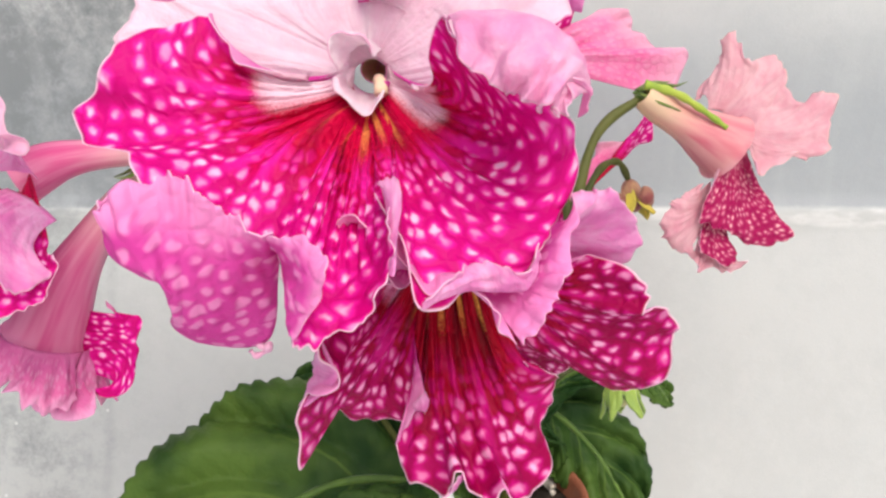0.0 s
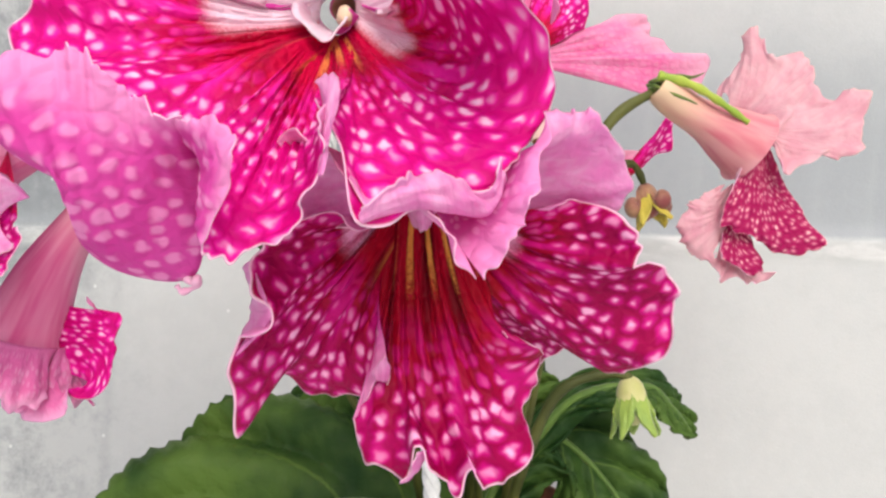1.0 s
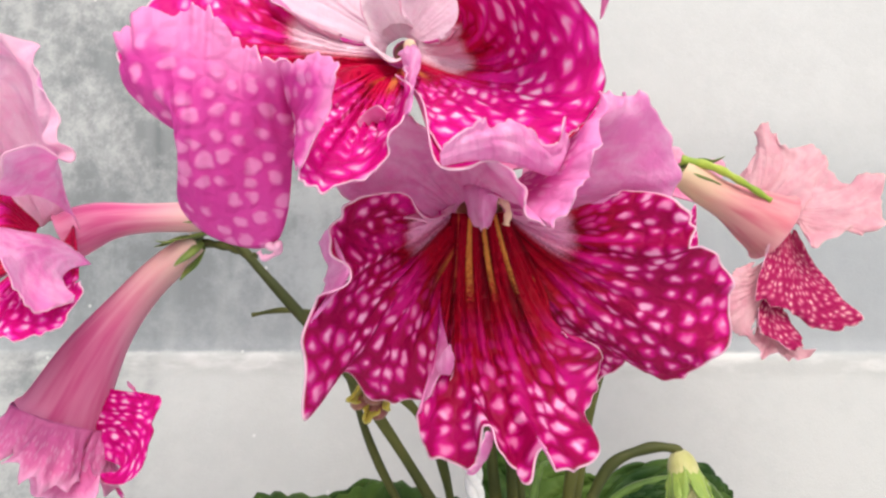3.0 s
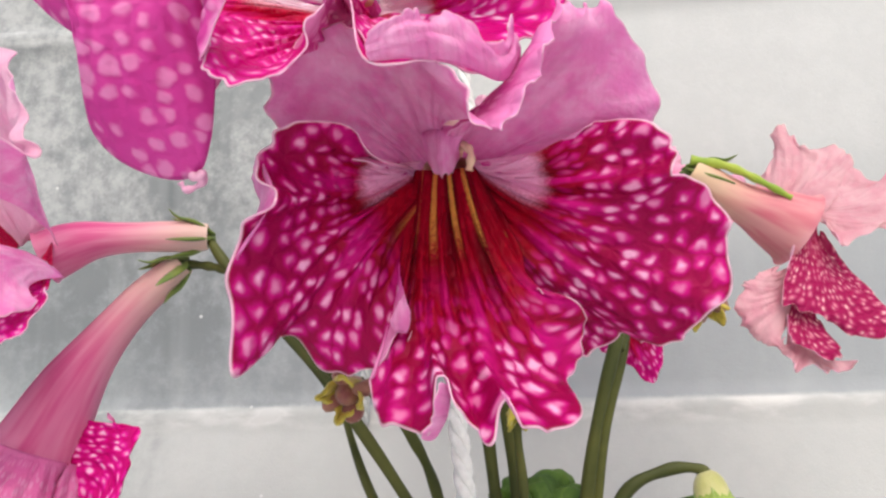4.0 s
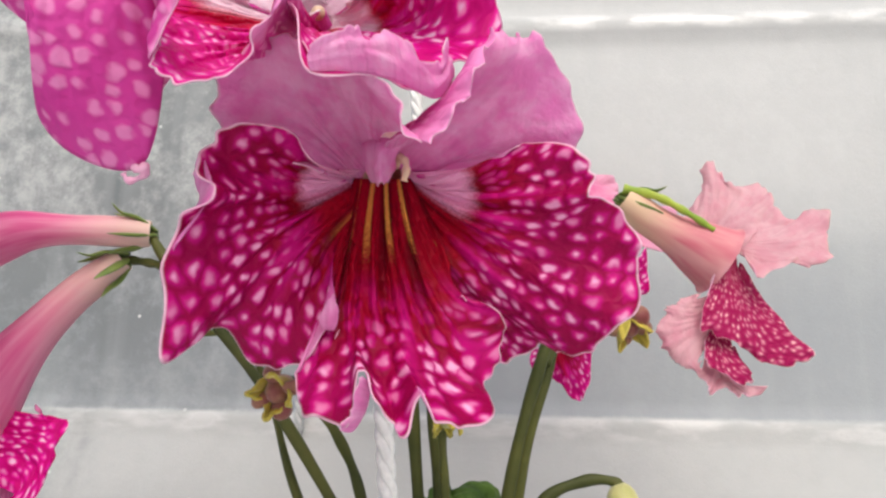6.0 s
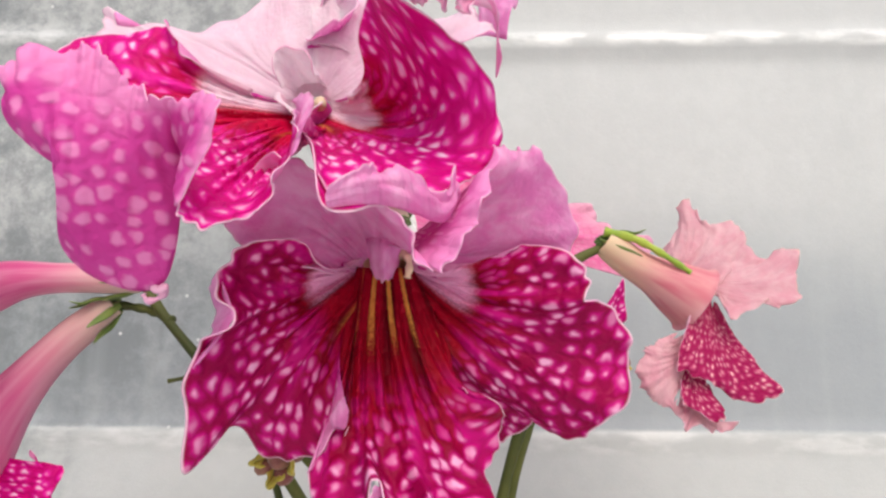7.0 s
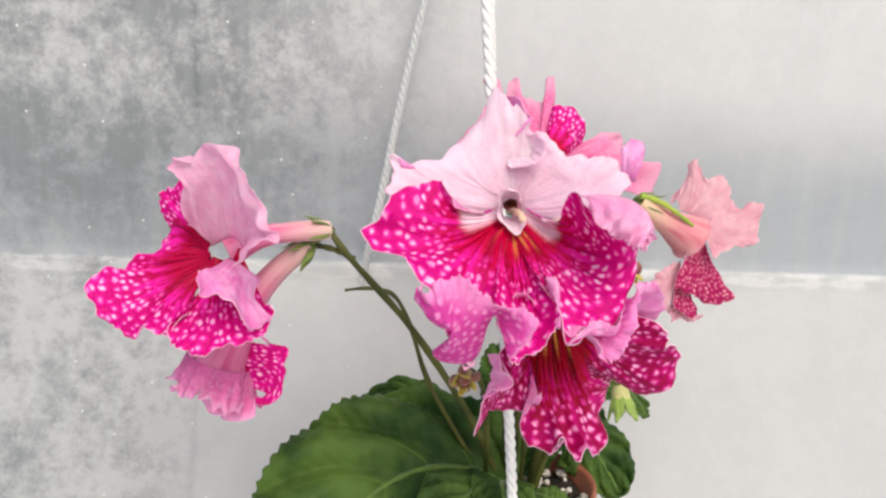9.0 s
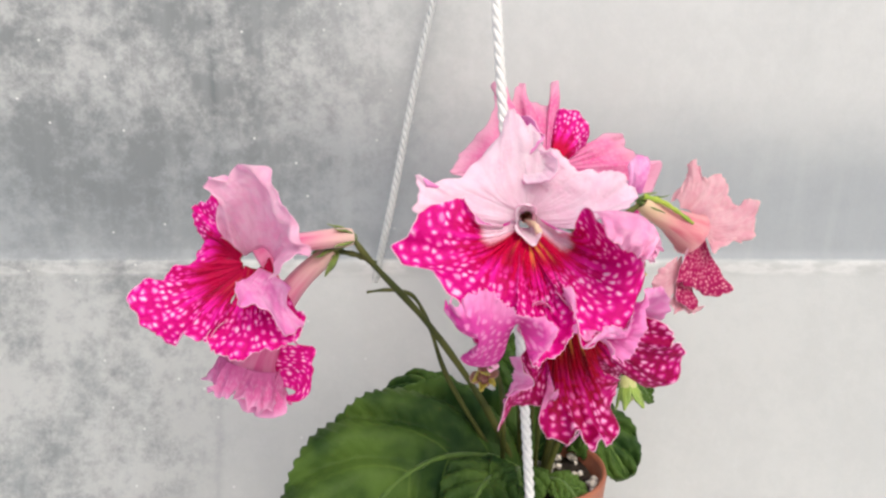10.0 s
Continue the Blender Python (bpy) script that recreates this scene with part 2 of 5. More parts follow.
def mottled(name, a, b, scale, rough=0.7, bump=0.3, depth=0.001):
    n = Nodes(name)
    c = object_coords(n)
    v, f = n.noise(c, scale, 5.0, 0.6), n.noise(c, scale * 8, 3.0)
    n.bump(n.math("ADD", v, n.math("MULTIPLY", f, 0.5)), bump, depth)
    return n.finish(n.mix(n.ramp(v, 0.3, 0.7), a, b), rough)


SPOT_DEEP = petal_lower("petal_crimson_spotted", (0.31, 0.0008, 0.064), (0.36, 0.0006, 0.018), (0.92, 0.48, 0.72), (0.88, 0.58, 0.70), (0.95, 0.46, 0.72), 0.80, 21.0, 0.9, (0.60, 0.006, 0.235))
SPOT_BRIGHT = petal_lower("petal_magenta_spotted", (0.60, 0.0018, 0.195), (0.55, 0.0006, 0.048), (0.94, 0.60, 0.80), (0.88, 0.62, 0.74), (0.90, 0.68, 0.78), 0.5, glow=(0.82, 0.014, 0.37))
SPOT_SIDE = petal_lower("petal_rose_spotted", (0.60, 0.0016, 0.19), (0.46, 0.0005, 0.055), (0.94, 0.60, 0.80), (0.88, 0.62, 0.74), (0.86, 0.60, 0.72), 0.08)
UPPER_PINK = petal_upper("petal_pink", (0.97, 0.60, 0.85), (0.90, 0.31, 0.68), (0.86, 0.55, 0.70))
UPPER_PALE = petal_upper("petal_blush", (0.96, 0.91, 0.94), (0.95, 0.81, 0.88), (0.90, 0.76, 0.82))
UPPER_BLUSH = petal_upper("petal_rose_blush", (0.94, 0.68, 0.80), (0.92, 0.54, 0.72), (0.88, 0.62, 0.74))
UPPER_ROSE = petal_upper("petal_rose", (0.95, 0.62, 0.80), (0.91, 0.42, 0.68), (0.88, 0.62, 0.74))
BACK_PINK = petal_back("petal_underside", (0.76, 0.085, 0.45), (0.70, 0.055, 0.39), (0.93, 0.40, 0.72), 0.72)
BACK_BELL = petal_back("petal_underside_bell", (0.86, 0.25, 0.55), (0.80, 0.16, 0.46), (0.94, 0.50, 0.76), 0.5)
BACK_ROSE = petal_back("petal_underside_rose", (0.84, 0.16, 0.42), (0.88, 0.30, 0.54), (0.86, 0.52, 0.66), 0.3)
FADED = petal_upper("petal_faded_salmon", (0.86, 0.60, 0.64), (0.80, 0.44, 0.52), (0.86, 0.60, 0.58))
FADED_BACK = petal_upper("petal_faded_underside", (0.84, 0.55, 0.60), (0.78, 0.38, 0.48), (0.86, 0.58, 0.58))
FADED_SPOT = petal_lower("petal_faded_spotted", (0.34, 0.008, 0.085), (0.40, 0.02, 0.08), (0.86, 0.48, 0.50), (0.84, 0.54, 0.56), (0.72, 0.34, 0.38), 0.0, pitch=(1.55, 1.9))
RIM = plain_petal("petal_rim", (0.88, 0.56, 0.72), (0.80, 0.40, 0.60))
TUBE_PINK = tube_material("tube_pink", (0.87, 0.33, 0.55), (0.75, 0.11, 0.33), (0.86, 0.66, 0.58))
TUBE_FADED = tube_material("tube_faded", (0.84, 0.44, 0.46), (0.72, 0.20, 0.27), (0.86, 0.68, 0.46))
STIGMA = plain_petal("stigma_cream", (0.84, 0.66, 0.44), (0.80, 0.56, 0.42))
THROAT = plant_green("throat_olive", (0.66, 0.54, 0.24), (0.72, 0.46, 0.38), 400.0)
STYLE_GREEN = plant_green("style_green", (0.36, 0.44, 0.05), (0.22, 0.34, 0.03))
STEM_GREEN = plant_green("stem_green", (0.036, 0.046, 0.008), (0.098, 0.104, 0.022), 70.0, 0.6, 0.0)
SEPAL_GREEN = plant_green("sepal_green", (0.09, 0.16, 0.02), (0.16, 0.22, 0.04))
BUD_GREEN = plant_green("bud_green", (0.26, 0.36, 0.06), (0.18, 0.28, 0.05))
BUD_YELLOW = plant_green("bud_yellow", (0.56, 0.46, 0.06), (0.42, 0.36, 0.05))
BUD_PALE = plant_green("bud_pale", (0.50, 0.48, 0.22), (0.40, 0.40, 0.14))
WITHERED = plant_green("withered_brown", (0.20, 0.05, 0.05), (0.40, 0.22, 0.12))
LEAF = leaf_green("leaf_green", (0.012, 0.038, 0.008), (0.076, 0.136, 0.024), (0.11, 0.18, 0.03))
RIB = plant_green("midrib_green", (0.09, 0.17, 0.02), (0.06, 0.12, 0.015))
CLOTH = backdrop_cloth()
CORD = mottled("white_cord", (0.80, 0.81, 0.78), (0.68, 0.69, 0.67), 900.0, 0.6)
CORD_GREY = mottled("greyed_cord", (0.56, 0.58, 0.57), (0.47, 0.49, 0.48), 900.0, 0.7)
POT = mottled("terracotta_plastic", (0.36, 0.13, 0.07), (0.28, 0.09, 0.05), 60.0, 0.45)
SOIL = mottled("potting_soil", (0.02, 0.014, 0.010), (0.06, 0.045, 0.03), 260.0, 0.95, 0.8, 0.003)
PERLITE = mottled("perlite", (0.74, 0.70, 0.62), (0.55, 0.50, 0.42), 500.0, 0.85)
FRAME = mottled("dark_frame", (0.035, 0.036, 0.030), (0.055, 0.055, 0.045), 40.0, 0.6)
FRAME_LIGHT = mottled("olive_bar", (0.16, 0.155, 0.11), (0.12, 0.12, 0.085), 60.0, 0.5)
WHITE = mottled("white_board", (0.80, 0.80, 0.79), (0.72, 0.72, 0.71), 20.0, 0.6)
BOARD = mottled("pale_floor", (0.60, 0.59, 0.57), (0.50, 0.49, 0.47), 20.0, 0.6)


# ---- mesh helpers ----
def part(name, bm, material, parent=None, label=""):
    mesh = bpy.data.meshes.new(name)
    bm.to_mesh(mesh)
    bm.free()
    return meshed(name, mesh, material, parent, label)


def meshed(name, mesh, material, parent=None, label="", smooth=True):
    for m in material if isinstance(material, (list, tuple)) else (material,):
        mesh.materials.append(m)
    if smooth:
        mesh.polygons.foreach_set("use_smooth", [True] * len(mesh.polygons))
    ob = new(name, mesh)
    ob.parent = parent
    if label:
        ob["label"] = label
    return ob


def thing(name, at, label, category, group="", kind=""):
    ob = new(name)
    ob.location = at
    ob.empty_display_size = 0.01
    return tagged(ob, label, category, group, kind)


def spline(points, count, closed=False):
    """count points on a smooth curve through rows of numbers."""
    p = np.array(points, float)
    k = len(p)
    if k == 2:
        w = np.linspace(0, 1, count)[:, None]
        return p[0] * (1 - w) + p[1] * w
    t = np.linspace(0, k - (0 if closed else 1), count, endpoint=not closed)
    i = np.minimum(t.astype(int), k - (1 if closed else 2))
    f = (t - i)[:, None]
    g = (lambda j: p[j % k]) if closed else (lambda j: p[np.clip(j, 0, k - 1)])
    a, b, c, d = g(i - 1), g(i), g(i + 1), g(i + 2)
    return 0.5 * (2 * b + (c - a) * f + (2 * a - 5 * b + 4 * c - d) * f ** 2 + (3 * b - a - 3 * c + d) * f ** 3)


def grid_normals(g):
    du = np.gradient(g, axis=0)
    dv = np.gradient(g, axis=1)
    n = np.cross(du, dv)
    return n / (np.linalg.norm(n, axis=2, keepdims=True) + 1e-12)


def sheet_mesh(name, g, thick, uvs, slots=(0, 1, 2)):
    """A sheet with a face, a back and a rim from a grid of places; uvs: layer name -> grid of pairs."""
    nu, nv, _ = g.shape
    n = grid_normals(g)
    verts = np.concatenate([(g + n * thick / 2).reshape(-1, 3), (g - n * thick / 2).reshape(-1, 3)])
    idx = np.arange(nu * nv).reshape(nu, nv)
    a, b, c, d = idx[:-1, :-1], idx[1:, :-1], idx[1:, 1:], idx[:-1, 1:]
    front = np.stack([a, b, c, d], -1).reshape(-1, 4)
    back = front[:, ::-1] + nu * nv
    ring = np.concatenate([idx[:, 0], idx[-1, 1:], idx[-2::-1, -1], idx[0, -2:0:-1]])
    nxt = np.roll(ring, -1)
    rim = np.stack([nxt, ring, ring + nu * nv, nxt + nu * nv], -1)
    faces = np.concatenate([front, back, rim])
    mesh = bpy.data.meshes.new(name)
    mesh.from_pydata(verts.tolist(), [], faces.tolist())
    mesh.polygons.foreach_set("material_index", [slots[0]] * len(front) + [slots[1]] * len(back) + [slots[0]] * (nu + nv - 1) + [slots[2]] * (nu - 1) + [slots[0]] * (len(rim) - 2 * nu - nv + 2))
    loops = np.empty(len(mesh.loops), int)
    mesh.loops.foreach_get("vertex_index", loops)
    for key, uv in uvs.items():
        layer = mesh.uv_layers.new(name=key)
        layer.data.foreach_set("uv", uv.reshape(-1, 2)[loops % (nu * nv)].ravel())
    return mesh


def sweep_mesh(name, path, radii, sides=12, cap=True, flat=1.0):
    """A tube along a path (rows of xyz) with a radius for each row."""
    path, radii = np.array(path), np.array(radii)
    tan = np.gradient(path, axis=0)
    tan /= np.linalg.norm(tan, axis=1, keepdims=True)
    side = np.cross(tan[0], (0.3, 0.2, 1.0))
    verts, uv = [], []
    k = len(path)
    for i in range(k):
        side = side - tan[i] * np.dot(side, tan[i])
        side /= np.linalg.norm(side)
        up = np.cross(tan[i], side)
        for j in range(sides):
            a = 2 * np.pi * j / sides
            verts.append(path[i] + radii[i] * (np.cos(a) * side + flat * np.sin(a) * up))
            uv.append((j / sides, i / (k - 1)))
    faces = [(i * sides + j, i * sides + (j + 1) % sides, (i + 1) * sides + (j + 1) % sides, (i + 1) * sides + j) for i in range(k - 1) for j in range(sides)]
    if cap:
        faces += [tuple(range(sides))[::-1], tuple((k - 1) * sides + j for j in range(sides))]
    mesh = bpy.data.meshes.new(name)
    mesh.from_pydata([tuple(v) for v in verts], [], faces)
    layer = mesh.uv_layers.new(name="along")
    for loop in mesh.loops:
        layer.data[loop.index].uv = uv[loop.vertex_index]
    return mesh


def stalk(name, points, r0, r1, material, parent, label="", count=40, sides=12):
    path = spline(points, count)
    w = np.linspace(0, 1, count)
    rad = r0 + (r1 - r0) * w + 0.00012 * np.sin(w * 31 + 1) 
    return meshed(name, sweep_mesh(name, path - np.array(parent.location), rad, sides), material, parent, label)


def smooth_noise(shape, cells, seed):
    """Soft random relief on a grid."""
    rng = np.random.RandomState(seed)
    c = rng.uniform(-1, 1, (cells[0] + 3, cells[1] + 3))
    out = spline(c, shape[0])
    return spline(out.T, shape[1]).T


# ---- flowers ----
LOBE_LABELS = {"petal_crimson_spotted": "crimson lobe with white spots", "petal_magenta_spotted": "magenta lobe with white spots", "petal_rose_spotted": "magenta lobe with white spots", "petal_pink": "pink upper lobe",
               "petal_blush": "blush white upper lobe", "petal_rose_blush": "blush pink upper lobe", "petal_faded_salmon": "faded salmon lobe", "petal_faded_spotted": "faded spotted lobe"}


def petal(name, flower, turn, arc, edge, mats, mid=None, swell=0.0, frill=0.35, seed=1, nu=120, ns=40, throat=(3.4, -3.0), thick=0.19, label="", waves=14, pleat=None):
    """One lobe. edge: rows of (angle clockwise from the top, reach, forward), in degrees and mm; arc: its share of the throat;
    mid: the same kind of rows for the line that the lobe passes half way out; turn: the flower's 3x3 frame (right, forward, up)."""
    def place(rows):
        r = np.array(rows, float)
        a = np.radians(r[:, 0])
        return np.stack([r[:, 1] * np.sin(a), r[:, 2], r[:, 1] * np.cos(a)], 1)
    E = spline(place(edge), nu)
    nib = smooth_noise((nu, 4), (nu // 3, 1), seed + 30)[:, 1:2] * 0.45 * min(1.0, frill * 2) + smooth_noise((nu, 4), (nu // 8, 1), seed + 31)[:, 1:2] * 0.7 * min(1.0, frill * 2)
    E = E * (1 + nib / (np.linalg.norm(E, axis=1, keepdims=True) + 4))
    ang = np.linspace(arc[0], arc[1], nu)
    T = place(np.stack([ang, np.full(nu, throat[0]), np.full(nu, throat[1])], 1))
    s = np.linspace(0, 1, ns) ** 0.9
    S = s[None, :, None]
    if mid is None:
        g = T[:, None] * (1 - S) + E[:, None] * S
        g[:, :, 1] += swell * 4 * (s * (1 - s))[None, :]
    else:
        M = spline(place(mid), nu)
        m = 0.58
        g = T[:, None] * ((S - m) * (S - 1) / m) + M[:, None] * (S * (S - 1) / (m * (m - 1))) + E[:, None] * (S * (S - m) / (1 - m))
    return lobe_skin(name, flower, g, s, arc, mats, turn, throat[0], frill, seed, thick, label, waves, pleat)


def lobe_skin(name, flower, g, s, arc, mats, turn, start, frill, seed, thick, label, waves, pleat, reach=None, flank=None, flat=False):
    """Ruffles a lobe's grid, lays its pigment maps on it and makes the mesh. g: places in mm from the flower's centre, in its frame."""
    nu, ns, _ = g.shape
    nrm = grid_normals(g)
    wave = smooth_noise((nu, ns), (waves, 3), seed) * s[None, :] ** 3 * frill + smooth_noise((nu, ns), (7, 5), seed + 50) * (s * (1 - s * 0.4))[None, :] * frill * 1.2
    wave += smooth_noise((nu, ns), (nu // 4, 1), seed + 90) * (s[None, :] ** 9) * frill * 0.7
    wave += smooth_noise((nu, ns), (max(5, nu // 9), 1), seed + 70) * (s[None, :] ** 4) * frill * 1.7
    pleat = (0.28 if "spotted" in mats[0].name and "faded" not in mats[0].name else 0.10) if pleat is None else pleat
    wave += pleat * (np.sin(np.linspace(0, 2 * np.pi * (nu // 13), nu) + 0.8 * np.sin(np.linspace(0, 9, nu) + seed))[:, None] * (np.sin(np.pi * np.clip(s * 1.15, 0, 1)) ** 1.5)[None, :])
    g = g + nrm * wave[:, :, None]
    step = np.linalg.norm(np.diff(g, axis=1), axis=2)
    run = start + np.concatenate([np.zeros((nu, 1)), np.cumsum(step, axis=1)], 1)
    # the pigment keeps its true scale across the lobe
    k = int(ns * 0.62)
    across = np.concatenate([[0], np.cumsum(np.linalg.norm(np.diff(g[:, k], axis=0), axis=1))])
    centre = np.radians((arc[0] + arc[1]) / 2)
    ang2 = (centre + np.sign(arc[1] - arc[0]) * (across - across[-1] / 2) / run[:, k].mean())[:, None] * np.ones((1, ns))
    if flat:
        ang2, run = centre + (g[:, :, 0] - g[:, :, 0].mean()) / 30.0, 30.0 + (g[:, :, 2].max() - g[:, :, 2]) + 0.4 * g[:, :, 1]
    pig = np.stack([run * np.sin(ang2), run * np.cos(ang2)], -1)
    share = np.broadcast_to(s, (nu, ns))
    rim = np.stack([share, share if reach is None else run / reach], -1)
    maps = {"pigment": pig, "rim": rim}
    if flank:
        u = np.linspace(0, 1, nu)
        u = u if flank > 0 else u[::-1]
        soft = lambda v, a, b: (lambda t: t * t * (3 - 2 * t))(np.clip((v - a) / (b - a), 0, 1))
        w = soft(u, 0.66, 0.22)[:, None] * soft(run, abs(flank) + 3.5, abs(flank) - 1.5)
        w = np.maximum(w, soft(u, 0.13, 0.07)[:, None] * soft(run, abs(flank) + 5.0, abs(flank) + 2.0))
        maps["flank"] = np.stack([w, w], -1)
    mesh = sheet_mesh(name, (g * 0.001) @ np.array(turn), thick * 0.001, maps)
    return meshed(name, mesh, mats, flower, label or LOBE_LABELS.get(mats[0].name, ""))


def loft_lobe(name, flower, rows, arc, mats, frill=0.25, seed=1, nu=150, ns=44, thick=0.17, label="", waves=14, pleat=None, start=3.0, reach=30.0, flank=None, turned=False, nibs=2.2):
    """A lobe lofted from its foot over the line half way out to its rim: three rows of places in mm in the plant's own axes; arc in degrees from straight down, left negative."""
    foot, mid, rim = (spline(r, nu) - np.array(flower.location) * 1000 for r in rows)
    nib = smooth_noise((nu, 4), (nu // 3, 1), seed + 30)[:, 1:2] * 0.22 + smooth_noise((nu, 4), (nu // 8, 1), seed + 31)[:, 1:2] * 0.35
    out = rim - mid
    rim = rim + out / (np.linalg.norm(out, axis=1, keepdims=True) + 1.5) * nib * nibs
    s = np.linspace(0, 1, ns) ** 0.9
    S, m = s[None, :, None], 0.56
    g = foot[:, None] * ((S - m) * (S - 1) / m) + mid[:, None] * (S * (S - 1) / (m * (m - 1))) + rim[:, None] * (S * (S - m) / (1 - m))
    arc = (180 - arc[0], 180 - arc[1])
    if not turned:
        g = g[::-1]
        arc, flank = arc[::-1], -flank if flank else None
    return lobe_skin(name, flower, g, s, arc, mats, np.eye(3), start, frill, seed, thick, label, waves, pleat, reach, flank, mats is ROLLED)


FACING = np.array([(1, 0, 0), (0, -1, 0), (0, 0, 1)], float)


def facing(forward, roll=0.0):
    """A flower's frame whose face looks along forward."""
    f = Vector(forward).normalized()
    r = f.cross(Vector((0, 0, 1))).normalized() * -1
    u = f.cross(r)
    q = Matrix.Rotation(radians(roll), 3, f)
    return np.array([q @ r, q @ f, q @ u])


def flower_tube(flower, turn, points, r0, r1, material, label="", deep=0.003):
    """The tube from the mouth (first point) back to the calyx."""
    first = np.array(points[0]) - deep * turn[1]
    path = spline([tuple(first), *points[1:]], 30)
    w = np.linspace(0, 1, 30)
    rad = r0 + (r1 - r0) * w ** 0.6 + 0.0004 * np.sin(w * 9)
    path, rad = path[::-1], rad[::-1]
    tube = meshed("tube", sweep_mesh("tube", path - np.array(flower.location), rad, 24, False, 0.92), material, flower, label)
    meshed("throat_lining", sweep_mesh("throat_lining", path[:-1] - np.array(flower.location), rad[:-1] * 0.90, 24, False, 0.92), THROAT, flower, "olive throat lining")
    return tube


def sepals(flower, base, along, length=0.008, spread=0.0034):
    """Five narrow pointed sepals round the base of the tube."""
    d = Vector(along).normalized()
    a = d.orthogonal().normalized()
    for k in range(5):
        o = Matrix.Rotation(2 * math.pi * k / 5 + 0.3, 3, d) @ a
        pts = [Vector(base) - d * 0.0012 + o * 0.0006, Vector(base) + d * length * 0.35 + o * spread, Vector(base) + d * length * 0.75 + o * (spread * 1.25), Vector(base) + d * length + o * spread * (1.5 + 0.35 * (k % 2))]
        path = spline([tuple(p) for p in pts], 12)
        rad = 0.0011 * np.array([0.9, 1, 1.05, 1.05, 1, 0.95, 0.85, 0.72, 0.58, 0.42, 0.25, 0.06])
        meshed("sepal", sweep_mesh("sepal", path - np.array(flower.location), rad, 8, True, 0.4), SEPAL_GREEN, flower)


def lobe_rows(centre, half, reach, fwd, curl, seed, count=11):
    """Rows for a rounded, frilled lobe."""
    rng = np.random.RandomState(seed)
    out = []
    for i in range(count):
        w = -1 + 2 * i / (count - 1)
        r = reach * (1 - 0.42 * abs(w) ** 2.6) * (1 + 0.07 * rng.uniform(-1, 1))
        out.append((centre + half * w * 1.05, r, fwd + curl * (1 - w * w) + (1.8 if i % 2 else -1.2) * rng.uniform(0.3, 1.0)))
    return out


def lobed_flower(flower, turn, reach, seed, low, up, spread=(6, 2, 6, 5), swell=2.0, throat=(3.4, -3.0)):
    """Two upper and three lower lobes. spread: forward and curl of the upper lobes, then of the lower ones."""
    uf, uc, lf, lc = spread
    for i, (name, c, h, k, mats) in enumerate((("upper_lobe", -38, 44, 0.85, up), ("upper_lobe", 38, 44, 0.85, up), ("lower_lobe", 108, 42, 1.0, low), ("lower_lobe", 180, 40, 1.12, low), ("lower_lobe", 252, 42, 1.0, low))):
        f, q = (uf, uc) if mats is up else (lf, lc)
        petal(name, flower, turn, (c - h * 0.86, c + h * 0.86), lobe_rows(c, h, reach * k, f, q, seed + i), mats, swell=swell, frill=0.7, seed=seed * 3 + i, nu=72, ns=26, throat=throat)


LOW_DEEP, LOW_BRIGHT = (SPOT_DEEP, BACK_PINK, RIM), (SPOT_BRIGHT, BACK_PINK, RIM)
LOW_SIDE = (SPOT_SIDE, BACK_PINK, RIM)
UP_PINK, UP_PALE = (UPPER_PINK, BACK_PINK, RIM), (UPPER_PALE, BACK_PINK, RIM)

# the lower of the two large flowers
o = (0.001, 0.108, 0.2785)
LOW_FACE = facing((0.12, -0.90, -0.40))
ROLLED = (BACK_PINK, BACK_PINK, RIM)
PINK_BOTH = (UPPER_PINK, UPPER_PINK, RIM)
low_flower = thing("streptocarpus_flower", o, "crimson flower with white net spots and a pink upper lip", "flower", "blooms of the plant")
loft_lobe("upper_lobe", low_flower, ([(-2.9, 107, 277.0), (-1.5, 107, 279.6), (1.6, 107.4, 280.4)],
          [(-4.2, 101, 276.4), (-8.5, 94, 280.0), (-8.0, 90, 283.0), (-3.0, 87.5, 282.5), (1.5, 88.5, 279.5), (3.0, 92, 278.0)],
          [(-5.5, 97, 274.6), (-11.0, 91, 275.6), (-15.2, 87.5, 277.5), (-15.6, 86.8, 280.0), (-14.6, 86.5, 283.0), (-11.5, 85, 285.5), (-7.0, 81.5, 285.0), (-3.6, 78, 281.0), (-1.4, 77, 278.4), (0.6, 78, 279.6), (3.0, 79.2, 278.8), (5.4, 80.4, 276.4), (6.8, 80.8, 273.8), (8.8, 80.9, 272.2)]), (-80, 5), UP_PINK, 0.55, 11, pleat=0.08, nibs=2.0, turned=True)
loft_lobe("upper_lobe", low_flower, ([(0.6, 107.4, 280.4), (3.6, 107, 279.6), (5.1, 107, 277.0)],
          [(3.5, 93, 277.5), (8.0, 88, 278.5), (12.0, 89, 283.0), (16.5, 92.5, 283.5), (18.0, 97.5, 279.6), (9.5, 103, 276.6)],
          [(8.6, 80.9, 272.2), (11.5, 80.5, 275.2), (13.5, 80.8, 278.0), (14.2, 81.9, 281.0), (14.6, 83.5, 284.6), (16.3, 86.1, 288.1), (19.0, 87.5, 288.5), (21.1, 89.2, 287.5), (24.6, 93, 284.0), (26.4, 96.8, 279.2), (22.0, 100, 275.2), (13.0, 103, 275.2)]), (0, 80), UP_PINK, 0.55, 12, pleat=0.08, nibs=2.0, turned=True)
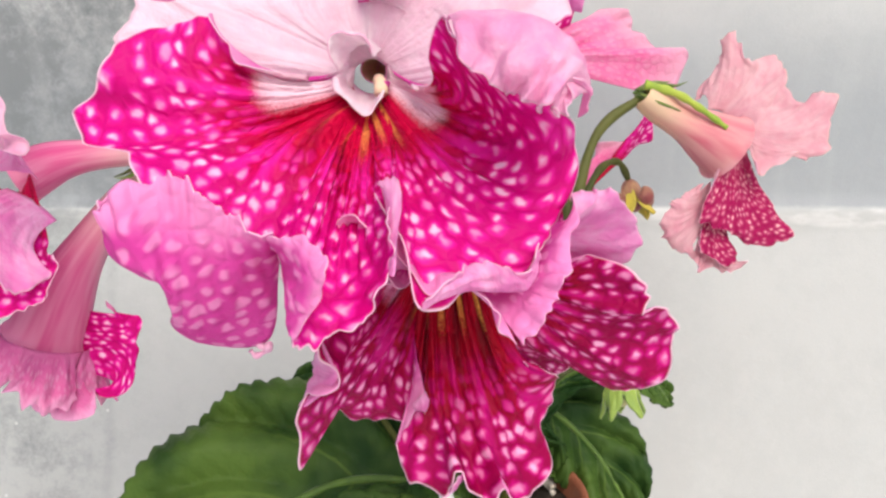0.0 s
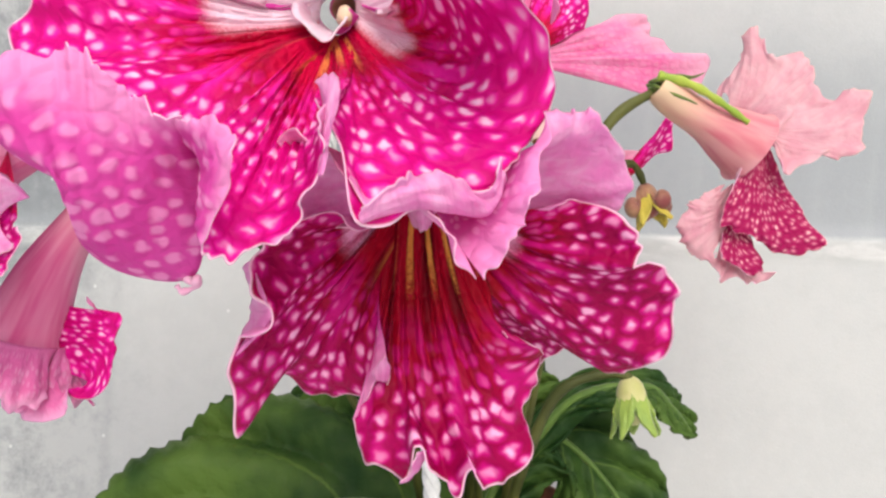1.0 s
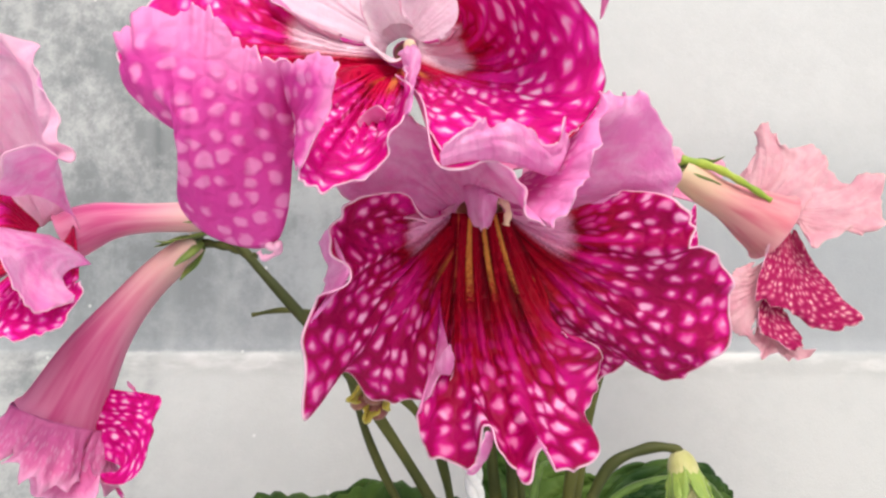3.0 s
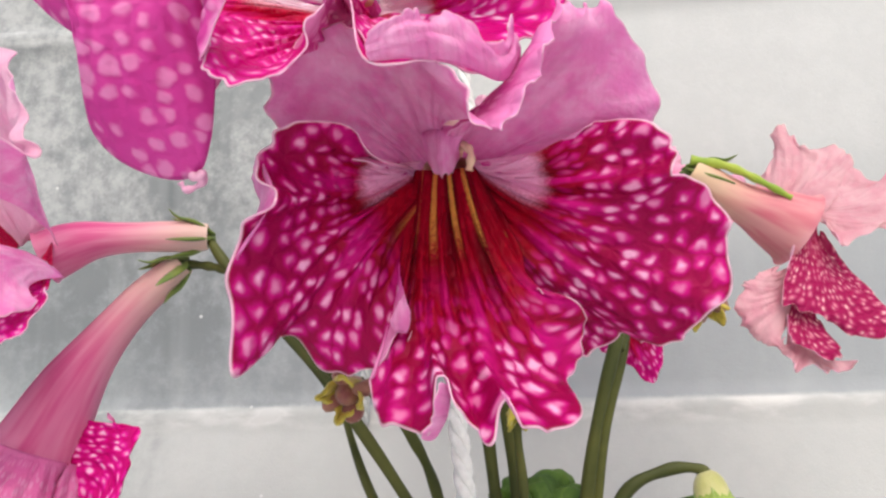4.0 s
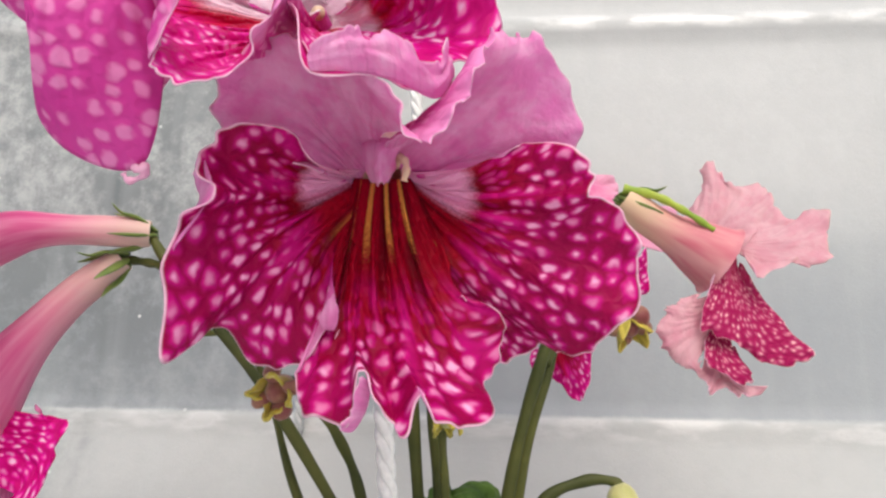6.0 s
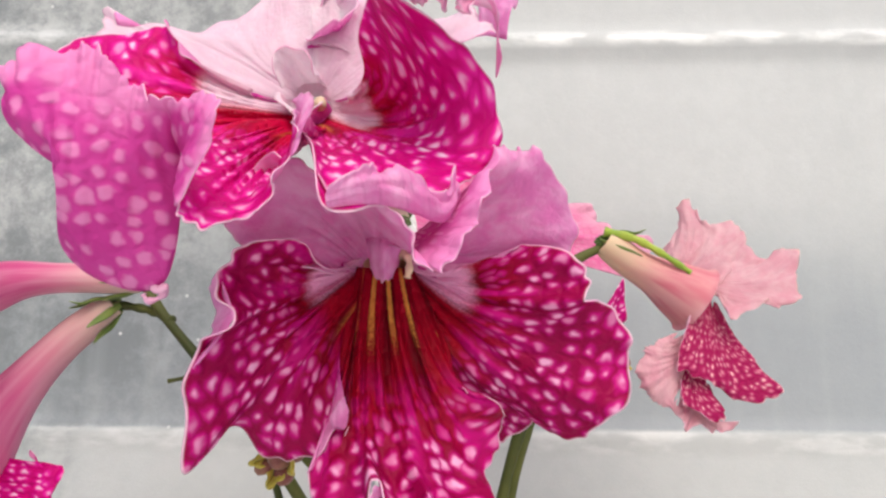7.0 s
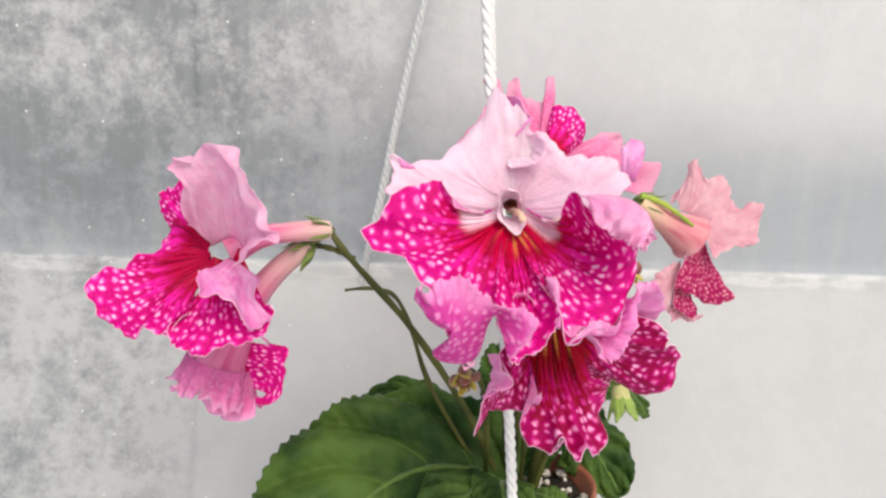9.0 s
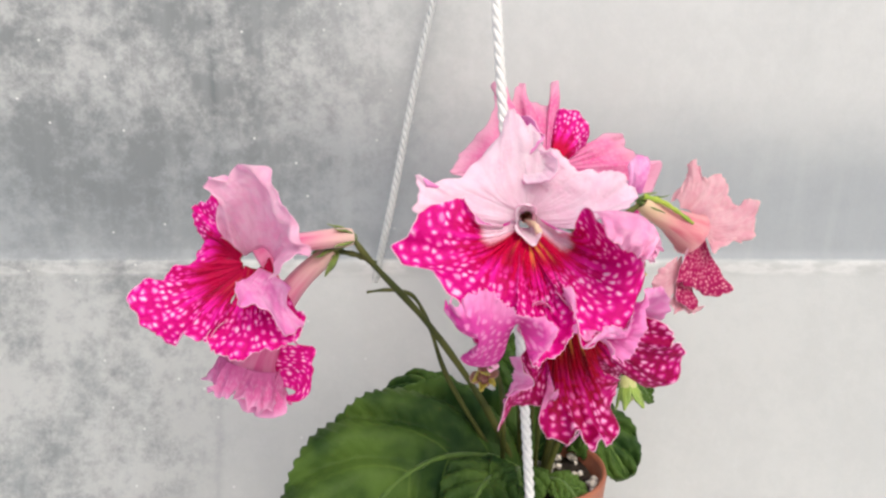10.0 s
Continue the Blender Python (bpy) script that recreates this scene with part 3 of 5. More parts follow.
loft_lobe("lower_lobe", low_flower, ([(-2.0, 106.5, 279.5), (-2.6, 106.3, 277.5), (1.4, 107.4, 275.4)],
          [(-4.0, 101, 276.8), (-8.2, 96.5, 274.2), (-9.6, 95.5, 268.0), (-8.6, 98.5, 262.0), (2.0, 106.2, 265.0)],
          [(-3.0, 104, 277.6), (-4.8, 94.5, 275.4), (-7.5, 89.5, 276.8), (-10.6, 86.2, 276.0), (-13.4, 85, 274.6), (-15.3, 84.3, 272.1), (-14.0, 83, 269.0), (-12.4, 82.1, 266.7), (-15.0, 83, 264.6), (-16.9, 84.8, 262.2), (-18.1, 86.5, 257.5), (-18.9, 89.5, 251.0), (-17.2, 94, 253.5), (-16.2, 98, 255.4), (-13.0, 101, 252.8), (-10.0, 102.2, 252.0), (-6.0, 101, 253.0), (-3.2, 98.6, 255.4), (-1.6, 99.4, 257.0), (1.0, 103, 258.8)]), (-78, -24), LOW_DEEP, 0.38, 15, flank=13.5)
loft_lobe("lower_lobe", low_flower, ([(4.2, 106.5, 279.5), (4.8, 106.3, 277.5), (1.0, 107.4, 275.4)],
          [(6.0, 103.5, 277.4), (15.0, 99.5, 273.6), (19.0, 101, 267.0), (14.0, 105.6, 262.5), (3.6, 108.4, 265.5)],
          [(5.0, 104.5, 277.6), (14.7, 99.7, 276.8), (18.0, 96.5, 278.6), (22.2, 94.6, 278.2), (25.6, 94.3, 276.4), (27.7, 94.7, 273.7), (26.6, 94, 271.2), (29.6, 96.5, 271.0), (32.6, 100, 268.8), (33.7, 102, 265.5), (33.2, 102.3, 261.5), (31.0, 102.5, 257.7), (29.2, 105, 255.2), (26.9, 107.4, 254.2), (24.4, 111, 255.5), (21.7, 114.4, 257.8), (19.6, 113.5, 255.6), (17.8, 112, 254.5), (15.0, 110, 256.4), (8.6, 108, 259.4)]), (78, 24), LOW_DEEP, 0.38, 13, flank=13.5, turned=True)
loft_lobe("lower_lobe", low_flower, ([(-2.8, 105.4, 277.8), (1.0, 105.4, 277.6), (4.8, 105.4, 277.8)],
          [(-4.0, 102.0, 266.0), (-1.8, 100, 259.5), (4.0, 99.2, 257.5), (9.2, 101, 258.5), (10.0, 104.4, 266.0)],
          [(-2.5, 98.5, 258.2), (-4.2, 98, 255.0), (-6.6, 98, 251.5), (-6.1, 97, 248.0), (-3.8, 95.4, 245.5), (-0.4, 93.8, 244.6), (1.0, 92, 246.5), (2.1, 90.3, 249.8), (3.5, 91, 247.3), (5.5, 92.9, 244.3), (7.5, 91.5, 245.0), (8.8, 89.4, 248.0), (10.1, 91, 246.2), (12.6, 93.6, 245.4), (14.8, 97, 245.6), (16.2, 99.7, 247.6), (15.5, 103, 250.5), (15.9, 105.4, 253.4), (17.4, 105.2, 256.2), (16.7, 103.6, 258.6), (14.8, 102, 260.2), (12.5, 103, 261.2), (10.4, 104.4, 261.4)]), (-34, 34), LOW_DEEP, 0.38, 14, nu=190, reach=41.0)
loft_lobe("curled_tip", low_flower, ([(-3.8, 97.6, 256.0), (-2.5, 97.4, 255.8)], [(-4.2, 96.8, 257.2), (-2.9, 96.2, 257.8), (-2.0, 96.8, 257.2)], [(-3.6, 96.8, 257.6), (-3.2, 95.9, 258.8), (-2.5, 95.7, 259.2), (-2.1, 96.4, 258.2)]), (-10, 10), PINK_BOTH, 0.05, 19, nu=30, ns=12, label="pale pink curled petal tip")
loft_lobe("curled_margin", low_flower, ([(0.9, 95.5, 244.9), (2.2, 94, 246.8), (2.9, 92, 249.4)], [(0.4, 94.4, 244.5), (1.8, 93, 246.6), (2.6, 91, 249.6)], [(-0.3, 93.6, 244.5), (1.0, 91.8, 246.6), (2.1, 90.1, 249.9)]), (-10, 10), PINK_BOTH, 0.05, 20, nu=40, ns=12, label="pink turned-up margin")
loft_lobe("curled_margin", low_flower, ([(-15.1, 84.6, 272.2), (-13.0, 83, 268.4), (-12.6, 82.4, 266.5), (-16.6, 85, 262.4)], [(-16.0, 85.8, 272.0), (-14.4, 84.4, 268.0), (-14.4, 84, 265.6), (-17.2, 85.4, 262.0)], [(-16.8, 87.5, 271.4), (-16.0, 87.5, 267.8), (-16.5, 87, 265.0), (-17.8, 86.5, 261.6)]), (-10, 10), PINK_BOTH, 0.1, 16, nu=50, ns=14, label="pale pink margin rolled back")
loft_lobe("throat_flap", low_flower, ([(-1.0, 100, 280.4), (2.0, 98, 280.2), (5.0, 99, 280.0)], [(-0.6, 99.5, 278.2), (1.5, 97.6, 277.8), (3.6, 99, 278.4)], [(-0.2, 100.5, 276.6), (1.0, 99.2, 274.8), (2.2, 99.2, 274.6), (3.2, 101, 277.0)]), (-20, 20), PINK_BOTH, 0.1, 18, nu=40, ns=18)
stalk("pistil", [(0.0030, 0.1040, 0.2790), (0.0034, 0.1015, 0.2786), (0.0042, 0.0996, 0.2783), (0.0049, 0.0990, 0.2768), (0.0046, 0.0994, 0.2750)], 0.0004, 0.0005, STIGMA, low_flower, "cream hooked pistil", 24, 10)
flower_tube(low_flower, LOW_FACE, [o, (o[0] + 0.001, o[1] + 0.016, o[2] + 0.004), (o[0] + 0.001, o[1] + 0.028, o[2] + 0.006), (o[0] + 0.001, o[1] + 0.040, o[2] + 0.005)], 0.0040, 0.0022, TUBE_PINK, deep=0.001)
sepals(low_flower, (o[0] + 0.001, o[1] + 0.040, o[2] + 0.005), (0, -1, 0))

# the upper one, whose lower margins are rolled up
o = (-0.01, 0.106, 0.303)
top_flower = thing("streptocarpus_flower", o, "magenta white-spotted flower with blush upper lip and rolled lower edges", "flower", "blooms of the plant")
loft_lobe("upper_lobe", top_flower, ([(-12.6, 106.5, 301.0), (-12.4, 107, 303.0), (-10.6, 107.4, 304.4), (-9.4, 107.4, 304.4)],
          [(-19.0, 101.5, 301.5), (-25.0, 99.5, 305.0), (-26.0, 101, 309.0), (-20.0, 104, 311.5), (-14.0, 106, 315.0), (-9.0, 106.5, 314.0)],
          [(-24.0, 97, 300.5), (-33.0, 97, 304.0), (-41.0, 96, 305.5), (-39.0, 98, 308.5), (-40.4, 99, 313.6), (-38.8, 99.6, 314.4), (-36.6, 100, 312.0), (-31.3, 103, 313.4), (-25.8, 106, 315.4), (-21.6, 108, 319.4), (-18.8, 108, 323.0), (-16.4, 108, 328.6), (-14.6, 108, 330.8), (-12.4, 107, 328.2), (-9.6, 107, 326.6), (-7.0, 107, 322.0)]), (-100, -20), UP_PALE, 0.55, 21, pleat=0.06, turned=True)
loft_lobe("upper_lobe", top_flower, ([(-10.6, 107.4, 304.4), (-9.4, 107.4, 304.4), (-7.6, 107, 303.0), (-7.4, 106.5, 301.0)],
          [(-11.0, 106.3, 314.0), (-6.0, 105.5, 314.0), (0.0, 103.5, 311.5), (4.0, 100.5, 308.0), (3.0, 99, 304.0), (-1.5, 101, 301.0)],
          [(-12.4, 107, 326.0), (-9.4, 107, 326.2), (-6.6, 106.8, 322.0), (-3.0, 106, 320.0), (2.5, 105, 316.6), (6.0, 104, 315.4), (9.0, 103, 316.2), (12.5, 101.5, 315.6), (14.9, 100, 313.5), (16.8, 97.5, 310.0), (13.0, 95.6, 307.6), (8.0, 96, 305.0), (2.0, 97.5, 301.0)]), (20, 100), UP_PALE, 0.55, 22, pleat=0.06, turned=True)
loft_lobe("lower_lobe", top_flower, ([(-12.2, 106.5, 303.5), (-12.4, 105.5, 301.0), (-12.0, 105, 299.6), (-9.4, 105.5, 298.4)],
          [(-17.5, 101, 301.5), (-26.0, 95, 301.5), (-29.0, 92.5, 296.0), (-23.0, 90.5, 291.0), (-14.5, 90.5, 289.5)],
          [(-17.5, 100, 302.0), (-24.4, 93.4, 303.2), (-26.5, 93, 306.8), (-29.3, 94.6, 309.2), (-33.6, 94.5, 309.0), (-38.0, 93.5, 307.5), (-40.4, 92.6, 303.9), (-41.6, 93, 300.5), (-46.0, 94.5, 297.2), (-43.9, 91.1, 293.7), (-39.0, 88, 293.4), (-34.5, 84, 291.0), (-30.0, 81, 286.5), (-28.0, 78, 280.5), (-25.0, 81, 276.0), (-21.5, 82, 274.5), (-18.5, 80.5, 280.0), (-16.0, 80, 283.0)]), (-100, -28), LOW_BRIGHT, 0.45, 23, reach=36.0, flank=17.0)
loft_lobe("rolled_lobe", top_flower, ([(-34.0, 80, 288.0), (-31.9, 73, 283.4), (-29.2, 74, 281.0), (-26.2, 76, 279.6), (-28.6, 76, 277.0), (-30.2, 79.5, 274.2), (-28.4, 82, 271.6), (-24.6, 84, 270.2), (-21.4, 84.4, 270.6), (-19.6, 83, 273.5), (-18.6, 81, 279.5), (-17.6, 78.6, 283.2)],
          [(-34.6, 74, 287.0), (-31.8, 69.5, 285.0), (-28.2, 69, 283.6), (-26.8, 71.5, 280.8), (-25.0, 74, 279.0), (-22.4, 75.5, 279.6), (-19.8, 74.6, 283.0), (-17.2, 74, 284.8)],
          [(-33.6, 74, 290.0), (-32.6, 70, 288.6), (-30.4, 70, 291.2), (-26.9, 71, 292.4), (-24.0, 71, 291.0), (-21.5, 71.5, 288.6), (-19.4, 71.6, 287.2), (-16.6, 71, 286.4)]), (-60, -20), ROLLED, 0.4, 24, nu=160, start=20.0, reach=45.0, waves=6, label="pink underside of a lobe rolled forward")
loft_lobe("lower_lobe", top_flower, ([(-12.2, 105, 299.4), (-10.2, 104.6, 298.6), (-8.0, 105, 299.4)],
          [(-15.5, 88.5, 290.0), (-14.2, 85, 284.8), (-12.0, 83.5, 282.6), (-9.4, 82.5, 282.8), (-7.4, 83, 286.0), (-5.6, 89, 291.0)],
          [(-18.0, 78, 284.2), (-17.0, 76, 281.0), (-15.4, 71.6, 275.8), (-13.8, 72.5, 274.6), (-11.6, 74.5, 274.9), (-8.5, 74, 276.4), (-6.5, 73.5, 279.0), (-5.5, 73.2, 282.4), (-5.2, 74.5, 285.5), (-5.2, 77, 288.0), (-6.3, 80.5, 290.4)]), (-28, 4), LOW_BRIGHT, 0.3, 25, reach=34.0)
loft_lobe("rolled_margin", top_flower, ([(-18.1, 78.6, 283.4), (-16.8, 75.8, 281.0), (-15.6, 71.8, 275.7)], [(-17.8, 74, 284.8), (-14.4, 70.4, 283.4), (-14.4, 70, 280.0), (-15.4, 71, 276.6)], [(-17.4, 71, 286.6), (-15.6, 70.6, 286.2), (-13.5, 70, 286.5), (-11.4, 68.2, 285.6), (-10.8, 67.8, 283.9), (-12.0, 68.5, 280.0), (-15.2, 70.8, 275.6)]), (-20, 10), ROLLED, 0.2, 33, nu=80, ns=26, start=24.0, reach=45.0, label="blush margin rolled over the lobe")
loft_lobe("curled_tip", top_flower, ([(-6.4, 80.6, 288.8), (-5.6, 76, 285.2), (-5.5, 73.8, 281.5)], [(-6.6, 79.6, 290.0), (-5.0, 75.6, 286.0), (-5.2, 73.2, 281.6)], [(-7.4, 79.8, 290.4), (-5.8, 79.2, 291.3), (-4.5, 78.8, 290.2), (-4.8, 75.8, 286.0), (-4.9, 73.1, 281.6)]), (-10, 10), PINK_BOTH, 0.08, 34, nu=50, ns=16, label="pale pink curled tip between two lobes")
loft_lobe("lower_lobe", top_flower, ([(-11.0, 105.5, 298.4), (-8.4, 105, 299.4), (-7.8, 105.5, 301.0), (-7.8, 106.5, 303.5)],
          [(-8.0, 89.6, 291.0), (-2.6, 87.5, 287.8), (3.5, 87.5, 287.5), (7.2, 90.5, 290.0), (7.2, 91.5, 295.0), (2.0, 92.5, 299.5), (-4.0, 100, 300.4)],
          [(-7.0, 81.5, 289.0), (-4.8, 77, 284.0), (-1.9, 76, 277.5), (2.5, 78.6, 278.7), (6.0, 80.2, 278.3), (9.3, 82.8, 278.2), (11.0, 84, 281.5), (13.3, 85.5, 283.0), (14.6, 88, 286.0), (15.9, 90.2, 290.5), (15.6, 89.5, 294.0), (14.0, 86, 297.5), (10.0, 83, 300.0), (6.0, 80.5, 302.0), (3.0, 80, 304.8), (0.5, 84, 307.2), (-0.9, 88, 307.6), (-1.4, 91, 304.0), (-1.0, 94.5, 301.0), (-4.0, 100, 301.0)]), (0, 95), LOW_BRIGHT, 0.36, 26, reach=33.0, flank=-13.0)
loft_lobe("rolled_margin", top_flower, ([(-2.0, 77.2, 277.2), (2.5, 79.2, 278.4), (6.0, 80.4, 278.0), (9.5, 83.2, 277.7), (11.3, 84.6, 281.0)], [(-2.2, 75.4, 277.8), (2.5, 76.9, 279.6), (6.0, 78.4, 279.5), (9.6, 81.4, 278.6), (11.1, 82.8, 281.8)], [(-1.6, 75, 279.0), (0.5, 75.5, 281.0), (2.7, 77.2, 282.2), (5.0, 78, 282.2), (7.5, 79.5, 280.8), (9.4, 81.4, 280.0), (10.6, 82.5, 283.0)]), (-20, 20), PINK_BOTH, 0.5, 35, nu=90, ns=22, label="pink margin rolled up under the spotted lobe")
loft_lobe("rolled_margin", top_flower, ([(0.0, 84, 307.6), (6.3, 81, 308.2), (12.0, 81, 306.6), (15.2, 82, 302.0), (15.6, 87, 297.0)], [(1.0, 80.5, 307.2), (6.0, 75.8, 306.0), (10.4, 74.4, 303.8), (13.8, 76, 302.0), (15.6, 81, 298.6)], [(1.7, 78.5, 304.6), (3.5, 76, 301.8), (5.5, 74.4, 299.8), (8.0, 74, 298.8), (10.0, 73, 298.5), (12.0, 73.5, 299.0), (14.5, 75.5, 300.6)]), (40, 80), (UPPER_ROSE, UPPER_ROSE, RIM), 0.9, 27, nu=110, ns=34, start=20.0, reach=45.0, label="pink margin rolled forward")
loft_lobe("curled_tip", top_flower, ([(14.0, 100.5, 311.0), (18.0, 100.5, 310.0)], [(14.0, 99, 314.5), (16.2, 98, 315.5), (18.6, 99, 314.0)], [(13.8, 100, 316.5), (14.6, 100, 319.6), (17.0, 100, 320.6), (19.4, 100.4, 318.6), (19.4, 100.6, 315.0)]), (-10, 10), PINK_BOTH, 0.2, 36, nu=40, ns=16, label="pink curled tip of the upper lip", turned=True)
petal("crest_curl", top_flower, FACING, (-10, 25), [(-6, 26.2, -7.0), (2, 24.8, -2.0), (7, 20.7, 1.0), (0, 17.2, 0.0), (-10, 18.1, -3.0)], (BACK_PINK, UPPER_PALE, RIM), mid=[(-9, 21.8, -9.0), (-3, 21.7, -6.0), (1, 20.3, -4.0), (-2, 18.4, -4.0), (-9, 19.6, -7.0)], frill=0.5, seed=81, nu=48, ns=20, throat=(9.0, 0.0))
petal("crest_curl", top_flower, FACING, (0, 35), [(-2, 17.9, -2.0), (16, 17.7, 2.0), (25, 14.4, 5.0), (17, 9.9, 5.0), (-9, 9.9, 2.0)], (UPPER_PALE, BACK_PINK, RIM), mid=[(-2, 13.7, -4.0), (10, 14.9, -1.0), (17, 13.6, 0.0), (13, 11.7, 0.0), (-4, 11.7, -2.0)], frill=0.5, seed=82, nu=48, ns=20, throat=(9.0, 1.0))
petal("throat_flap", top_flower, FACING, (-60, 30), [(-95, 3.8, 5), (-66, 5.4, 7), (-40, 5.8, 8), (-12, 4.0, 8), (30, 1.6, 5)], (UPPER_PALE, UPPER_PALE, RIM), swell=2.0, frill=0.2, seed=28, nu=40, ns=16)
petal("throat_flap", top_flower, FACING, (120, 260), [(130, 2.6, 4), (155, 4.4, 7), (182, 6.2, 8), (215, 5.0, 7), (255, 4.6, 5)], (UPPER_PALE, BACK_PINK, RIM), swell=3.0, frill=0.2, seed=29, nu=40, ns=16)
stalk("curled_tip", [(-0.0216, 0.0848, 0.2724), (-0.0220, 0.0846, 0.2708), (-0.0212, 0.0840, 0.2700), (-0.0206, 0.0842, 0.2706), (-0.0211, 0.0846, 0.2696), (-0.0224, 0.0844, 0.2690), (-0.0230, 0.0842, 0.2697)], 0.0005, 0.0003, RIM, top_flower, "pale pink curled tendril of a petal edge", 40, 8)
stalk("pistil", [(-0.0096, 0.1120, 0.3012), (-0.0090, 0.1060, 0.3016), (-0.0084, 0.1020, 0.3010), (-0.0082, 0.1004, 0.2998)], 0.0006, 0.0009, STIGMA, top_flower, "cream pistil in the throat", 20, 10)
flower_tube(top_flower, FACING, [o, (o[0] + 0.002, o[1] + 0.013, o[2]), (o[0] + 0.006, o[1] + 0.026, o[2] - 0.003), (o[0] + 0.01, o[1] + 0.036, o[2] - 0.007)], 0.0019, 0.0020, TUBE_PINK, deep=0.003)
sepals(top_flower, (o[0] + 0.01, o[1] + 0.036, o[2] - 0.007), (-0.2, -1, 0.2))

# two blooms on the side stem
o = (-0.0889, 0.15, 0.2823)
side_flower = thing("streptocarpus_flower", o, "magenta spotted flower with pale pink upper lip on a side stem", "flower", "blooms of the plant")
SIDE_FACE = facing((-0.8, -0.6, -0.05))
loft_lobe("upper_lobe", side_flower, ([(-90, 149, 284), (-84, 147, 287), (-80, 146, 283)],
          [(-92, 144, 288), (-91, 134, 301), (-85, 131, 306), (-79, 129, 301), (-75, 127, 293), (-78, 132, 286)],
          [(-94, 141, 290), (-95.5, 136, 297), (-93, 131, 303), (-97.6, 132, 307.5), (-96, 130, 310), (-91, 131, 309), (-87.5, 127, 315), (-82, 125, 314), (-78.5, 123.5, 310), (-76, 121.5, 302), (-72, 120, 296), (-68, 119, 291), (-73.5, 113, 288.5), (-79, 118, 285)]), (-60, 60), (UPPER_BLUSH, UPPER_PINK, RIM), 1.3, 31, nu=160, turned=True)
loft_lobe("lower_lobe", side_flower, ([(-87, 149, 286), (-91, 149, 283.5), (-90, 149, 280)],
          [(-92, 146, 292), (-99, 150, 291), (-98, 149, 283)],
          [(-92, 141, 298), (-98, 150, 303), (-103, 155, 300.5), (-107, 156, 298.7), (-106, 154, 293), (-103.5, 152, 286), (-106, 149, 282), (-107, 147.5, 277)]), (-100, -50), LOW_SIDE, 0.5, 33, reach=26.0)
loft_lobe("lower_lobe", side_flower, ([(-90.5, 149, 282), (-90, 149, 279.5), (-87, 149, 278.5)],
          [(-99, 148, 283), (-108, 145, 276.5), (-105, 142, 270), (-98, 140, 270), (-92, 141, 273)],
          [(-106, 148, 279), (-111, 147, 282), (-114.5, 146, 277), (-120.4, 144, 277.8), (-123, 140, 271.5), (-119, 139, 264.5), (-115, 139, 261), (-111, 140, 258), (-107, 138, 262), (-102, 135, 260.5), (-98.2, 132, 262), (-94, 133, 267)]), (-60, -10), LOW_SIDE, 0.5, 34, reach=34.0)
loft_lobe("lower_lobe", side_flower, ([(-90, 149, 281), (-86, 149, 280), (-82, 147, 284)],
          [(-93, 140, 271), (-88, 135, 268), (-82, 134, 268), (-75, 138, 273)],
          [(-98, 131, 265), (-97.5, 130, 259.5), (-93, 128, 258), (-88.8, 127, 256.8), (-83, 127, 260), (-79, 127, 260.5), (-74, 128, 262.5), (-70.8, 129, 266), (-72, 131, 271)]), (-20, 40), LOW_SIDE, 0.5, 35, reach=31.0)
loft_lobe("rolled_margin", side_flower, ([(-85, 144, 281.5), (-80, 144, 279), (-75, 142, 275.5)], [(-86.5, 131, 281), (-81, 130, 276.5), (-75, 133, 272)],
          [(-89, 126, 281.5), (-87.5, 120, 279.6), (-86.4, 120.5, 275.5), (-82, 121.5, 274), (-77.5, 122, 271), (-76.5, 124, 267), (-73, 127, 266), (-70.2, 129, 268.5)]), (-20, 30), PINK_BOTH, 0.5, 37, nu=110, ns=30, start=20.0, reach=45.0, label="pink margin rolled back over the tube")
flower_tube(side_flower, SIDE_FACE, [o, (-0.079, 0.154, 0.2860), (-0.068, 0.158, 0.2875), (-0.057, 0.162, 0.288)], 0.0062, 0.0028, TUBE_PINK)
sepals(side_flower, (-0.057, 0.162, 0.288), (-1, -0.4, 0))
o = (-0.0915, 0.163, 0.2440)
side_flower_low = thing("streptocarpus_flower", o, "pink spotted flower hanging face down on a side stem", "flower", "blooms of the plant")
LOW_SIDE_FACE = facing((-0.30, -0.10, -0.95))
lobed_flower(side_flower_low, LOW_SIDE_FACE, 15.0, 41, (SPOT_SIDE, BACK_BELL, RIM), (UPPER_PINK, BACK_BELL, RIM), (6, 4, 7, 4), 0.0, (10.2, -0.8))
loft_lobe("lower_lobe", side_flower_low, ([(-87.8, 165, 251.8), (-85.8, 163, 244.5), (-85.7, 162, 237.2)],
          [(-75.5, 164, 249.9), (-73.7, 162, 243.2), (-76.2, 161, 234.3)],
          [(-79.2, 166, 251.7), (-74.7, 165, 249.4), (-70.2, 165, 248.9), (-70.6, 163, 244.3), (-70.7, 162, 239.6), (-71.7, 161, 234.3), (-74.3, 160, 231.4), (-78.7, 160, 231.2), (-80.3, 160, 233.3)]), (10, 60), LOW_SIDE, 0.4, 47, nu=100, ns=30, start=10.0, reach=19.0, turned=True, nibs=0.7)
loft_lobe("lower_lobe", side_flower_low, ([(-94, 160, 236.3), (-82.6, 160, 236.3)],
          [(-92, 158, 233), (-85, 157, 231.4), (-80.1, 158, 233)],
          [(-97.8, 160, 234.5), (-93.8, 158, 229.5), (-90.1, 157, 228.5), (-89.3, 157, 227.3), (-83.1, 156, 227.2), (-79.1, 157, 228.5), (-79.1, 158, 231.8), (-79.4, 159, 234.6)]), (-40, 20), (BACK_BELL, BACK_BELL, RIM), 0.5, 48, nu=90, ns=26, nibs=0.7)
